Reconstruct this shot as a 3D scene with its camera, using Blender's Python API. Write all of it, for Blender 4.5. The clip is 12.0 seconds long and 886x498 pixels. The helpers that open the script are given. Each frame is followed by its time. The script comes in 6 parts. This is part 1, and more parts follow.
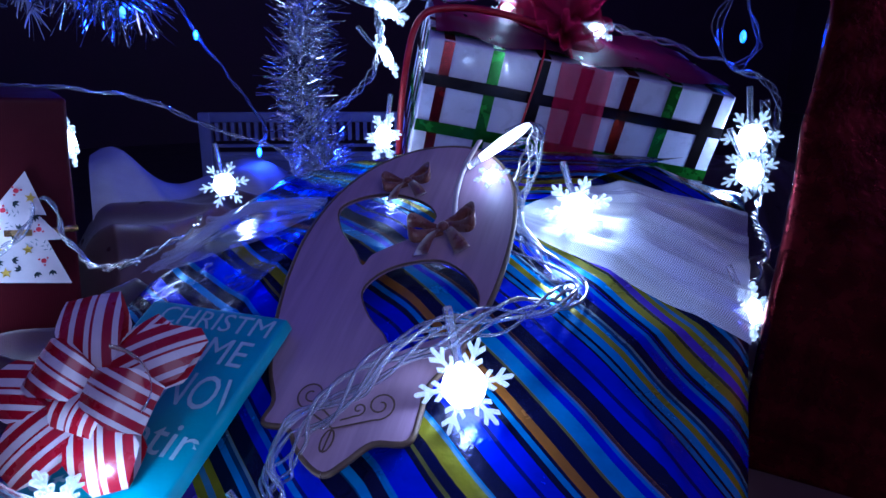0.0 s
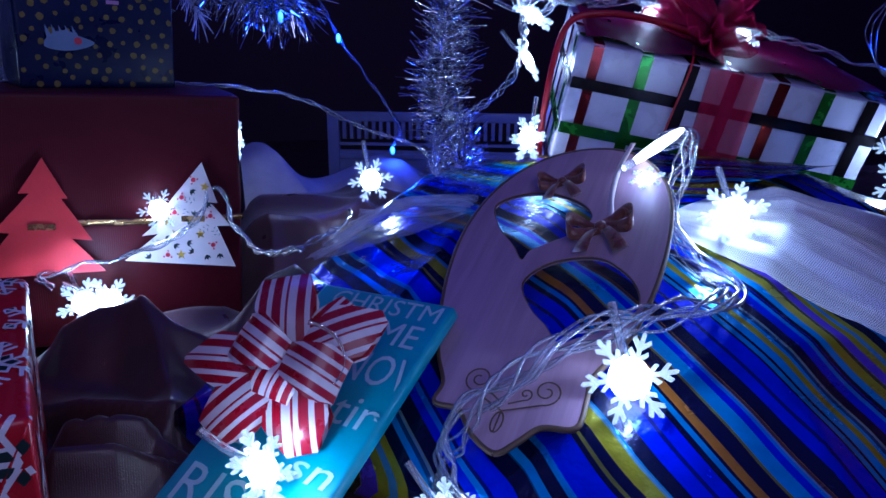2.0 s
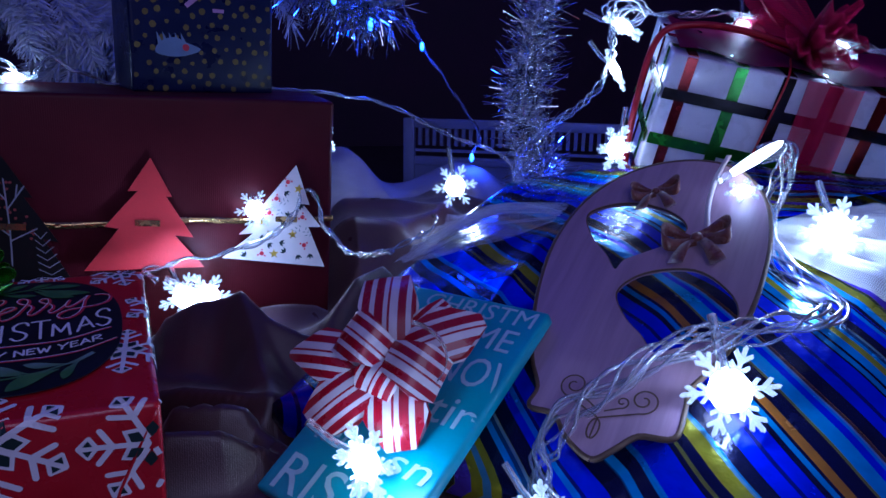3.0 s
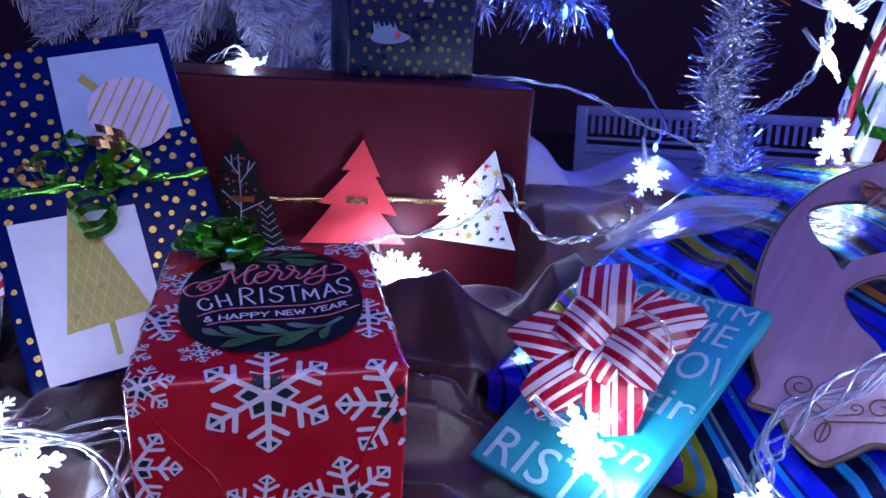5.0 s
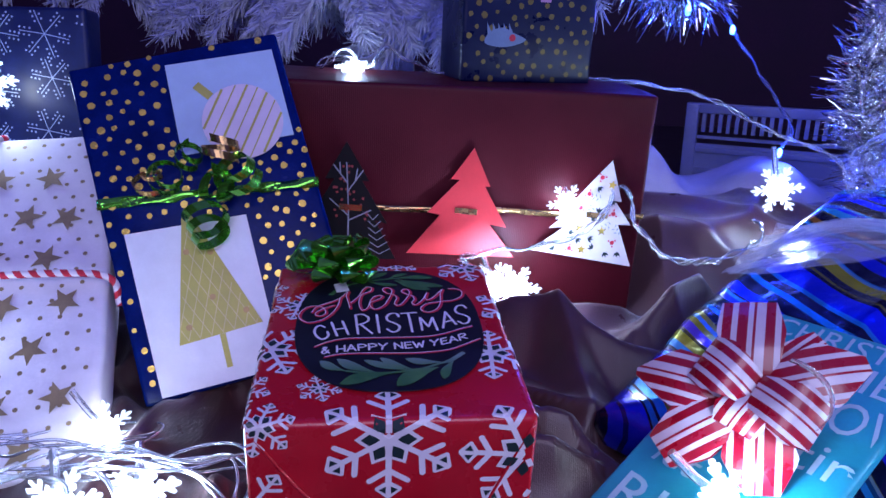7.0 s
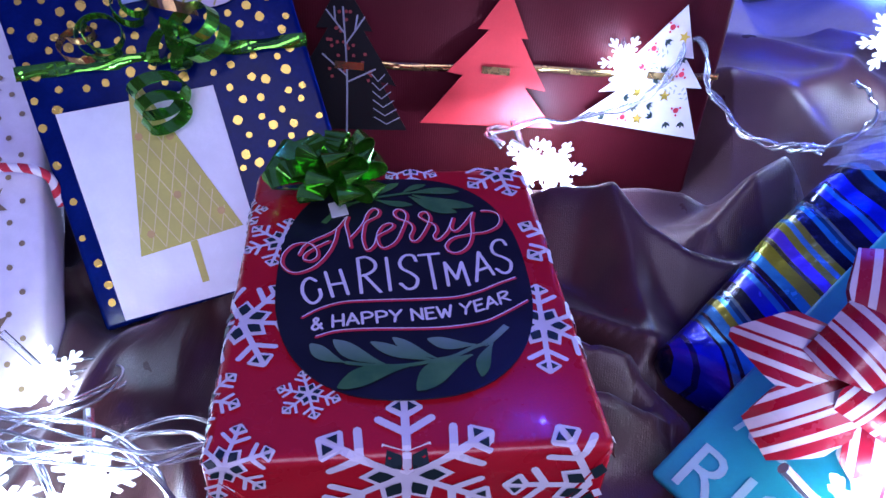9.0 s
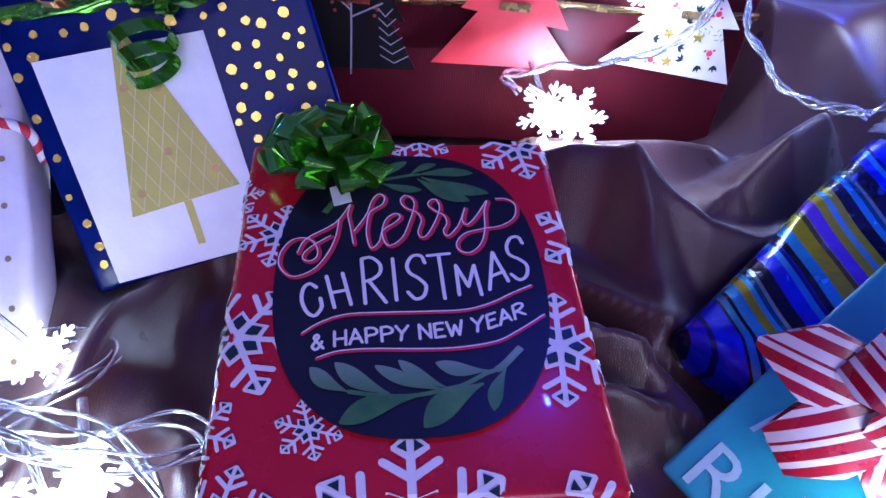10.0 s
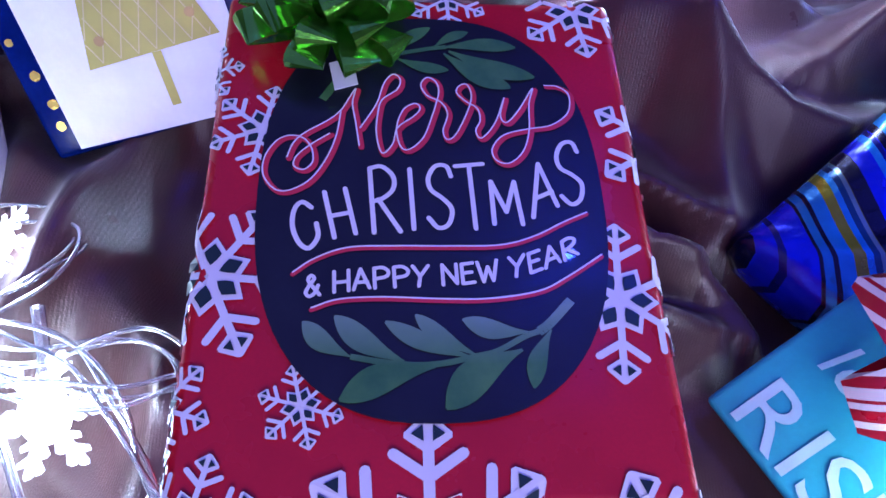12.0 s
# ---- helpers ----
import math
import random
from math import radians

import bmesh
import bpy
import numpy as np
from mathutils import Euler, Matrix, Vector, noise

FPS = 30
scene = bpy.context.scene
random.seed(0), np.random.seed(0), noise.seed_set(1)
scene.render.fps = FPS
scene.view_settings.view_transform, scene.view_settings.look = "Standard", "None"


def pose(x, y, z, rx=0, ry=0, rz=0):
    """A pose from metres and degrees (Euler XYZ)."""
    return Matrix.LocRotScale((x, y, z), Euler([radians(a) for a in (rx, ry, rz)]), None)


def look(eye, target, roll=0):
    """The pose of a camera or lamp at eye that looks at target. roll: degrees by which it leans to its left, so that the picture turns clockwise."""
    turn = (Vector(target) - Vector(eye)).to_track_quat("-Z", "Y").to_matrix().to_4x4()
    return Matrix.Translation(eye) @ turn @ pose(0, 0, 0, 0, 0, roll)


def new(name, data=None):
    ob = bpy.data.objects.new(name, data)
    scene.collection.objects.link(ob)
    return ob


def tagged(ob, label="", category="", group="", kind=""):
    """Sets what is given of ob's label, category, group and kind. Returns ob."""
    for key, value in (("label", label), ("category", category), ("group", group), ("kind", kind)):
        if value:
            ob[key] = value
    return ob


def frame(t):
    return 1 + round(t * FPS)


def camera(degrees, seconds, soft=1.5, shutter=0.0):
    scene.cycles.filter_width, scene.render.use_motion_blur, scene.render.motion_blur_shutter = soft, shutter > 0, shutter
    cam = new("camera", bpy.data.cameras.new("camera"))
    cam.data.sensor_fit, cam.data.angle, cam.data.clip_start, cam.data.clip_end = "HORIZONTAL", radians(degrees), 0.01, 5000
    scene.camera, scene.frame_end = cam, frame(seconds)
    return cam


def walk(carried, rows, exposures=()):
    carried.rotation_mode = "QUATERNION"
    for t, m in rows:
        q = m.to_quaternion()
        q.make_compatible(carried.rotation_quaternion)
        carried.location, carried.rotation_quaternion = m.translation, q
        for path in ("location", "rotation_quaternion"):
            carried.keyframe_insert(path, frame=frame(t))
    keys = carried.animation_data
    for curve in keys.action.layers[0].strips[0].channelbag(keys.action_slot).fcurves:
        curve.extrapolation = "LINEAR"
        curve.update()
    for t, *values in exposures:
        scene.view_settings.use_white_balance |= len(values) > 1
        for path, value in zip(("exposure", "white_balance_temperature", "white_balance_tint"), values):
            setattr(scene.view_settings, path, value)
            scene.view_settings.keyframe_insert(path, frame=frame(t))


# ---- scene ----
cam = camera(62.3, 12.0)
ROWS = [
    (0, 0.0, 0.0, 0.25, 74.0, -0.0, -24.0),
    (0.5, -0.012, -0.0005, 0.2519, 73.91, -0.02, -22.89),
    (1, -0.0229, -0.0018, 0.2519, 73.89, -0.02, -20.92),
    (1.5, -0.0364, -0.0034, 0.2533, 73.86, -0.09, -18.8),
    (2, -0.0485, -0.0056, 0.2521, 74.11, -0.29, -16.69),
    (2.5, -0.0617, -0.0072, 0.2532, 74.34, -0.6, -14.45),
    (3, -0.0738, -0.0083, 0.2528, 74.66, -0.8, -11.9),
    (5, -0.1229, -0.0148, 0.2544, 73.44, -0.8, -0.71),
    (5.5, -0.1338, -0.0182, 0.2559, 73.38, -0.64, 2.3),
    (6, -0.1395, -0.018, 0.2592, 73.38, -0.33, 4.61),
    (6.5, -0.1426, -0.0077, 0.2638, 73.26, -0.16, 5.67),
    (8.5, -0.1654, 0.1124, 0.282, 61.89, -0.91, 6.12),
    (9, -0.171, 0.1387, 0.2779, 56.86, -0.66, 6.55),
    (9.5, -0.1769, 0.1636, 0.2862, 52.32, -1.15, 6.85),
    (10, -0.1794, 0.1847, 0.3001, 47.66, -1.43, 7.63),
    (10.5, -0.1883, 0.2029, 0.3008, 42.69, -2.23, 8.49),
    (11, -0.1971, 0.2247, 0.2929, 37.6, -2.86, 9.21),
    (11.5, -0.1969, 0.2404, 0.2837, 34.29, -2.59, 9.63),
    (12, -0.1955, 0.2488, 0.2788, 32.81, -2.62, 9.62),
]
EXPOSURES = [(0.0, -0.28, 5200, 10), (3.0, -0.28, 5250, 10), (5.0, 0.92, 5850, 10), (6.5, 1.12, 5950, 10), (8.5, 1.32, 5950, 10), (11.0, 1.48, 5920, 10), (12.0, 1.72, 5920, 10)]
walk(cam, [(t, pose(x, y, z, rx, ry, rz)) for t, x, y, z, rx, ry, rz in ROWS], EXPOSURES)

# ---- world and exposure ----
world = bpy.data.worlds.new("night_room")
scene.world = world
world.use_nodes = True
world.node_tree.nodes["Background"].inputs[0].default_value = (0.10, 0.09, 0.60, 1)
world.node_tree.nodes["Background"].inputs[1].default_value = 0.36
LED = 0.130          # watts of a snowflake light
LED_TINT = (0.54, 0.67, 1.0)
BLUE_TINT = (0.03, 0.06, 1.0)


def unseen_fill(at, target, watts, size, colour):
    """An unseen area lamp added behind the camera to fill in dim violet light."""
    lamp = bpy.data.lights.new("fill_light", "AREA")
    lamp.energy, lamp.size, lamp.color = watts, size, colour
    new("fill_light", lamp).matrix_world = look(at, target)


unseen_fill((0.05, -0.56, 0.74), (0.0, 0.40, 0.05), 3.3, 0.7, (0.76, 0.69, 1.0))


# ---- material helpers ----
def nodes_of(name):
    m = bpy.data.materials.new(name)
    m.use_nodes = True
    nt = m.node_tree
    return m, nt, nt.nodes["Principled BSDF"]


def mixed(nt, fac, a, b, mode="MIX"):
    n = nt.nodes.new("ShaderNodeMix")
    n.data_type, n.blend_type = "RGBA", mode
    for socket, value in ((n.inputs[0], fac), (n.inputs[6], a), (n.inputs[7], b)):
        if hasattr(value, "is_output"):
            nt.links.new(value, socket)
        elif isinstance(value, (int, float)):
            socket.default_value = value
        else:
            socket.default_value = (*value[:3], 1)
    return n.outputs[2]


def noise_of(nt, scale, detail=4, coords=None, rough=0.55):
    n = nt.nodes.new("ShaderNodeTexNoise")
    n.inputs["Scale"].default_value, n.inputs["Detail"].default_value = scale, detail
    n.inputs["Roughness"].default_value = rough
    if coords is None:
        tc = nt.nodes.new("ShaderNodeTexCoord")
        coords = tc.outputs["Object"]
    nt.links.new(coords, n.inputs["Vector"])
    return n.outputs["Fac"]


def ranged(nt, value, a, b, c, d):
    n = nt.nodes.new("ShaderNodeMapRange")
    nt.links.new(value, n.inputs[0])
    for i, v in enumerate((a, b, c, d)):
        n.inputs[i + 1].default_value = v
    return n.outputs[0]


def bumped(nt, bsdf, height, strength, distance):
    n = nt.nodes.new("ShaderNodeBump")
    n.inputs["Strength"].default_value, n.inputs["Distance"].default_value = strength, distance
    nt.links.new(height, n.inputs["Height"])
    nt.links.new(n.outputs[0], bsdf.inputs["Normal"])


def surface(name, colour, rough=0.5, metal=0.0, vary=0.12, grain=60, fine=500, bump=0.15, coat=0.0, spec=0.5, sheen=0.0):
    """A plain surface with stains at one scale and grain at a finer one."""
    m, nt, b = nodes_of(name)
    big, small = noise_of(nt, grain), noise_of(nt, fine, 3)
    dark = tuple(c * (1 - 2 * vary) for c in colour)
    light = tuple(min(1, c * (1 + vary)) for c in colour)
    base = mixed(nt, ranged(nt, big, 0.3, 0.7, 0, 1), dark, light)
    base = mixed(nt, ranged(nt, small, 0.35, 0.65, 0, 0.35), base, dark)
    nt.links.new(base, b.inputs["Base Color"])
    nt.links.new(ranged(nt, big, 0.3, 0.7, max(0.03, rough - 0.07), min(1, rough + 0.07)), b.inputs["Roughness"])
    b.inputs["Metallic"].default_value, b.inputs["Coat Weight"].default_value = metal, coat
    b.inputs["Specular IOR Level"].default_value, b.inputs["Sheen Weight"].default_value = spec, sheen
    if bump:
        bumped(nt, b, small, bump, 0.0006)
    return m


def striped(name, axis, period, stops, rough, metal=0.0, bump=0.0, coat=0.0, uv=False, slant=0.0, offset=0.0, fine=()):
    """Bands of colour across one axis of the thing's own coordinates. stops: (start in 0..1, colour); fine: narrow bands (start, colour, cover) that come four times as often."""
    m, nt, b = nodes_of(name)
    tc = nt.nodes.new("ShaderNodeTexCoord")
    sep = nt.nodes.new("ShaderNodeSeparateXYZ")
    nt.links.new(tc.outputs["UV" if uv else "Object"], sep.inputs[0])
    slope = nt.nodes.new("ShaderNodeMath")
    slope.operation = "MULTIPLY_ADD"
    nt.links.new(sep.outputs[1 - axis], slope.inputs[0])
    slope.inputs[1].default_value = slant
    nt.links.new(sep.outputs[axis], slope.inputs[2])
    div = nt.nodes.new("ShaderNodeMath")
    div.operation = "MULTIPLY_ADD"
    div.inputs[1].default_value, div.inputs[2].default_value = 1 / period, offset
    nt.links.new(slope.outputs[0], div.inputs[0])
    fr = nt.nodes.new("ShaderNodeMath")
    fr.operation = "FRACT"
    nt.links.new(div.outputs[0], fr.inputs[0])
    ramp = nt.nodes.new("ShaderNodeValToRGB")
    ramp.color_ramp.interpolation = "CONSTANT"
    while len(ramp.color_ramp.elements) < len(stops):
        ramp.color_ramp.elements.new(0.5)
    for e, (p, c) in zip(ramp.color_ramp.elements, stops):
        e.position, e.color = p, (*c, 1)
    nt.links.new(fr.outputs[0], ramp.inputs[0])
    tint = ramp.outputs[0]
    if fine:
        often = nt.nodes.new("ShaderNodeMath")
        often.operation = "MULTIPLY"
        often.inputs[1].default_value = 4.0
        nt.links.new(div.outputs[0], often.inputs[0])
        part_of = nt.nodes.new("ShaderNodeMath")
        part_of.operation = "FRACT"
        nt.links.new(often.outputs[0], part_of.inputs[0])
        narrow = nt.nodes.new("ShaderNodeValToRGB")
        narrow.color_ramp.interpolation = "CONSTANT"
        while len(narrow.color_ramp.elements) < len(fine):
            narrow.color_ramp.elements.new(0.5)
        for e, (p, c, cover) in zip(narrow.color_ramp.elements, fine):
            e.position, e.color = p, (*c, cover)
        nt.links.new(part_of.outputs[0], narrow.inputs[0])
        tint = mixed(nt, narrow.outputs[1], tint, narrow.outputs[0])
    big = noise_of(nt, 45, 5)
    base = mixed(nt, ranged(nt, big, 0.3, 0.75, 0, 0.45 if bump else 0.2), tint, (0.004, 0.004, 0.02))
    nt.links.new(base, b.inputs["Base Color"])
    nt.links.new(ranged(nt, big, 0.3, 0.7, max(0.03, rough - 0.06), rough + 0.08), b.inputs["Roughness"])
    b.inputs["Metallic"].default_value, b.inputs["Coat Weight"].default_value = metal, coat
    if bump:
        bumped(nt, b, noise_of(nt, 38, 4), bump, 0.006)
    return m


def glowing(name, colour, strength):
    m, nt, b = nodes_of(name)
    b.inputs["Base Color"].default_value = (0.9, 0.95, 1, 1)
    b.inputs["Roughness"].default_value = 0.15
    b.inputs["Emission Color"].default_value, b.inputs["Emission Strength"].default_value = (*colour, 1), strength
    return m


def clear_plastic(name, tint=(0.8, 0.86, 0.95), rough=0.08):
    m, nt, b = nodes_of(name)
    b.inputs["Base Color"].default_value = (*tint, 1)
    b.inputs["Roughness"].default_value = rough
    b.inputs["Transmission Weight"].default_value = 0.92
    b.inputs["IOR"].default_value = 1.4
    return m


def netting(name, colour, cell, thread, haze):
    """Tulle: threads of a diamond net, with the fabric's fine fuzz between them."""
    m, nt, b = nodes_of(name)
    out = nt.nodes["Material Output"]
    tc = nt.nodes.new("ShaderNodeTexCoord")
    sep = nt.nodes.new("ShaderNodeSeparateXYZ")
    nt.links.new(tc.outputs["UV"], sep.inputs[0])
    lines = []
    for sign in (1, -1):
        mad = nt.nodes.new("ShaderNodeMath")
        mad.operation = "MULTIPLY_ADD"
        nt.links.new(sep.outputs[0], mad.inputs[0])
        mad.inputs[1].default_value = sign
        nt.links.new(sep.outputs[1], mad.inputs[2])
        pp = nt.nodes.new("ShaderNodeMath")
        pp.operation = "PINGPONG"
        nt.links.new(mad.outputs[0], pp.inputs[0])
        pp.inputs[1].default_value = cell
        lt = nt.nodes.new("ShaderNodeMath")
        lt.operation = "LESS_THAN"
        nt.links.new(pp.outputs[0], lt.inputs[0])
        lt.inputs[1].default_value = thread * cell
        lines.append(lt.outputs[0])
    mx = nt.nodes.new("ShaderNodeMath")
    mx.operation = "MAXIMUM"
    nt.links.new(lines[0], mx.inputs[0])
    nt.links.new(lines[1], mx.inputs[1])
    fac = ranged(nt, mx.outputs[0], 0, 1, haze, 0.8)
    nt.links.new(fac, b.inputs["Alpha"])
    b.inputs["Base Color"].default_value = (*colour, 1)
    b.inputs["Roughness"].default_value = 0.6
    b.inputs["Specular IOR Level"].default_value = 0.1
    return m


PALE_BLUE_PAPER = surface("pale_blue_paper", (0.42, 0.55, 0.68), 0.55, vary=0.04, bump=0.1)
WHITE_PAPER = surface("white_paper", (0.78, 0.78, 0.80), 0.55, vary=0.04, bump=0.1)
RED_WRAP = surface("red_wrapping_paper", (0.52, 0.008, 0.022), 0.28, vary=0.10, grain=30, fine=900, bump=0.05, coat=0.25, spec=0.4)
PRINT_WHITE = surface("white_print", (0.80, 0.76, 0.78), 0.4, vary=0.04, bump=0.0)
PRINT_DARK = surface("dark_green_print", (0.012, 0.03, 0.03), 0.4, vary=0.1, bump=0.0)
STICKER = surface("midnight_sticker_paper", (0.010, 0.012, 0.020), 0.36, vary=0.15, bump=0.03, spec=0.35, coat=0.15)
STICKER_RED = surface("coral_red_print", (0.62, 0.03, 0.06), 0.45, vary=0.05, bump=0)
NAVY_WRAP = surface("navy_foil_paper", (0.002, 0.010, 0.105), 0.22, metal=0.0, vary=0.2, grain=40, bump=0.08, spec=0.09)
GOLD_DOT = surface("gold_foil_dots", (0.74, 0.52, 0.09), 0.28, metal=0.55, vary=0.1, bump=0)
GOLD_PAPER = surface("gold_paper", (0.46, 0.41, 0.08), 0.5, metal=0.1, vary=0.08, bump=0.05)
STAR_GOLD = surface("gold_star_print", (0.34, 0.25, 0.13), 0.4, metal=0.4, vary=0.12, bump=0)
STAR_PAPER = surface("white_star_paper", (0.72, 0.68, 0.74), 0.5, vary=0.05, bump=0.1)
MAROON = surface("maroon_ribbed_paper", (0.066, 0.0050, 0.0105), 0.45, vary=0.10, grain=25, fine=1200, bump=0.2, spec=0.15)
RED_CARD = surface("red_card", (0.60, 0.028, 0.035), 0.5, vary=0.05)
BLACK_CARD = surface("black_card", (0.004, 0.003, 0.004), 0.55, vary=0.1, spec=0.2)
FLORAL_CARD = surface("cream_card", (0.74, 0.70, 0.70), 0.5, vary=0.04)
GOLD_RIBBON = surface("gold_ribbon", (0.46, 0.30, 0.12), 0.25, metal=0.9, vary=0.1, bump=0.1)
GREEN_FOIL = surface("green_foil", (0.17, 0.56, 0.05), 0.15, metal=0.86, vary=0.2, grain=80, bump=0.1, coat=0.3)
BOW_SATIN = surface("rust_satin", (0.17, 0.048, 0.028), 0.28, vary=0.2, grain=150, sheen=0.5)
AQUA = surface("aqua_wrapping_paper", (0.035, 0.36, 0.45), 0.38, vary=0.08, grain=40, bump=0.1, coat=0.1)
AQUA_PRINT = surface("pale_aqua_print", (0.42, 0.62, 0.68), 0.45, vary=0.05, bump=0)
SATIN = surface("brown_satin", (0.058, 0.0215, 0.0240), 0.34, vary=0.12, grain=30, fine=1100, bump=0.35, sheen=0.15)
LINEN = surface("cream_cloth", (0.36, 0.32, 0.28), 0.7, vary=0.06, bump=0.2)
SILVER = surface("silver_tinsel_foil", (0.86, 0.89, 0.96), 0.13, metal=1.0, vary=0.1, bump=0)
NEEDLE = surface("white_needles", (0.72, 0.75, 0.82), 0.5, vary=0.1, bump=0)
# white plastic, with the bulbs' dim blue light put into its base colour
BASKET = surface("blue_lit_white_plastic", (0.26, 0.28, 0.40), 0.4, vary=0.05)
WALL = surface("dark_wall", (0.060, 0.018, 0.040), 0.7, vary=0.15, grain=8, fine=120)
BOARD = surface("dark_floor_boards", (0.05, 0.03, 0.025), 0.5, vary=0.2, grain=12, fine=200)
PLAID_WHITE = surface("white_gloss_paper", (0.54, 0.54, 0.70), 0.3, vary=0.04, coat=0.3, bump=0.06)
PLAID_RED = surface("red_foil_band", (0.16, 0.006, 0.012), 0.22, metal=0.7, vary=0.2, bump=0.08)
PLAID_GREEN = surface("green_foil_band", (0.03, 0.20, 0.02), 0.25, metal=0.6, vary=0.2, bump=0.08)
PLAID_BLACK = surface("black_foil_band", (0.012, 0.008, 0.012), 0.2, metal=0.6, vary=0.2, bump=0.08)
RED_FOIL = surface("crinkled_red_foil", (0.16, 0.008, 0.014), 0.26, metal=0.85, vary=0.3, grain=60, fine=260, bump=0.9)
RED_CORD = surface("red_cord", (0.38, 0.006, 0.02), 0.35, vary=0.1)
FLAKE_ARM = glowing("lit_acrylic", (0.62, 0.76, 1.0), 0.34)
FLAKE_ARM.node_tree.nodes["Principled BSDF"].inputs["Transmission Weight"].default_value = 0.85
FLAKE_ARM.node_tree.nodes["Principled BSDF"].inputs["Base Color"].default_value = (0.75, 0.82, 0.92, 1)
FLAKE_CORE = glowing("lit_led_core", (0.85, 0.92, 1.0), 14.0)
BLUE_LED = glowing("lit_blue_led", (0.04, 0.22, 1.0), 3.0)
CORD = clear_plastic("clear_cord")
TULLE_WHITE = netting("white_tulle", (0.92, 0.94, 0.98), 0.0009, 0.30, 0.27)
TULLE_THIN = netting("fine_white_tulle", (0.60, 0.64, 0.80), 0.0011, 0.15, 0.02)
TULLE_RED = netting("red_tulle", (0.42, 0.006, 0.060), 0.0005, 0.35, 0.40)
# the red tulle again, darker: shade on the plaid box is in its colour
TULLE_SHADED = netting("shaded_red_tulle", (0.20, 0.002, 0.060), 0.0011, 0.6, 0.80)
BLUE_SNOW = surface("midnight_blue_paper", (0.005, 0.011, 0.070), 0.42, vary=0.15, spec=0.3)

K, B, C, Y, O, P = (0.004, 0.006, 0.050), (0.014, 0.022, 0.86), (0.04, 0.36, 0.85), (0.40, 0.38, 0.02), (0.48, 0.19, 0.02), (0.16, 0.07, 0.80)
STRIPES = [(0, Y), (0.035, P), (0.055, Y), (0.10, K), (0.125, C), (0.15, K), (0.18, B), (0.25, K), (0.28, C), (0.30, K), (0.33, B), (0.385, K), (0.42, Y), (0.455, K), (0.49, B), (0.56, K), (0.59, O), (0.61, K), (0.65, C), (0.68, B), (0.705, O), (0.718, K), (0.75, B), (0.82, K), (0.84, C), (0.862, Y), (0.878, C), (0.90, K), (0.925, B), (0.965, K), (0.98, C)]
FINE = [(0, K, 0), (0.10, K, 0.8), (0.135, K, 0), (0.30, C, 0.8), (0.345, K, 0), (0.55, K, 0.8), (0.585, Y, 0.5), (0.61, K, 0), (0.80, C, 0.7), (0.84, K, 0.8), (0.87, K, 0)]
STRIPE_FOIL = striped("blue_striped_foil", 1, 0.297, STRIPES, 0.22, metal=0.55, bump=0.45, coat=0.3, slant=0.66, offset=-0.27, fine=FINE)
CANDY = striped("candy_striped_ribbon", 0, 1.0, [(0, (0.70, 0.62, 0.66)), (0.16, (0.34, 0.004, 0.018)), (0.22, (0.70, 0.62, 0.66)), (0.34, (0.34, 0.004, 0.018)), (0.58, (0.70, 0.62, 0.66)), (0.72, (0.34, 0.004, 0.018)), (0.94, (0.70, 0.62, 0.66))], 0.28, coat=0.4, uv=True)
TWINE = striped("red_white_twine", 0, 1.0, [(0, (0.75, 0.70, 0.72)), (0.5, (0.50, 0.01, 0.03))], 0.7, uv=True)


def wood():
    m, nt, b = nodes_of("pale_wood_veneer")
    tc = nt.nodes.new("ShaderNodeTexCoord")
    mp = nt.nodes.new("ShaderNodeMapping")
    mp.inputs["Scale"].default_value = (1, 0.08, 1)
    nt.links.new(tc.outputs["Object"], mp.inputs[0])
    g = noise_of(nt, 180, 5, mp.outputs[0])
    base = mixed(nt, ranged(nt, g, 0.35, 0.7, 0, 1), (0.37, 0.235, 0.31), (0.285, 0.18, 0.24))
    nt.links.new(base, b.inputs["Base Color"])
    b.inputs["Roughness"].default_value = 0.45
    bumped(nt, b, g, 0.12, 0.0004)
    return m


WOOD = wood()


def sprig_print():
    """Leaf ink that runs from deep green at the tips that hang low to a pale grey green above."""
    m, nt, b = nodes_of("sprig_print")
    tc = nt.nodes.new("ShaderNodeTexCoord")
    sep = nt.nodes.new("ShaderNodeSeparateXYZ")
    nt.links.new(tc.outputs["Object"], sep.inputs[0])
    low = ranged(nt, sep.outputs[1], 0.035, 0.051, 0, 1)
    high = ranged(nt, sep.outputs[1], 0.095, 0.120, 1, 0)
    both = nt.nodes.new("ShaderNodeMath")
    both.operation = "MULTIPLY"
    nt.links.new(low, both.inputs[0])
    nt.links.new(high, both.inputs[1])
    pale = mixed(nt, ranged(nt, noise_of(nt, 70), 0.3, 0.7, 0, 1), (0.20, 0.30, 0.25), (0.16, 0.27, 0.19))
    deep = mixed(nt, ranged(nt, noise_of(nt, 110), 0.3, 0.7, 0, 1), (0.030, 0.12, 0.035), (0.075, 0.20, 0.055))
    nt.links.new(mixed(nt, both.outputs[0], deep, pale), b.inputs["Base Color"])
    b.inputs["Roughness"].default_value = 0.45
    return m


SPRIG = sprig_print()


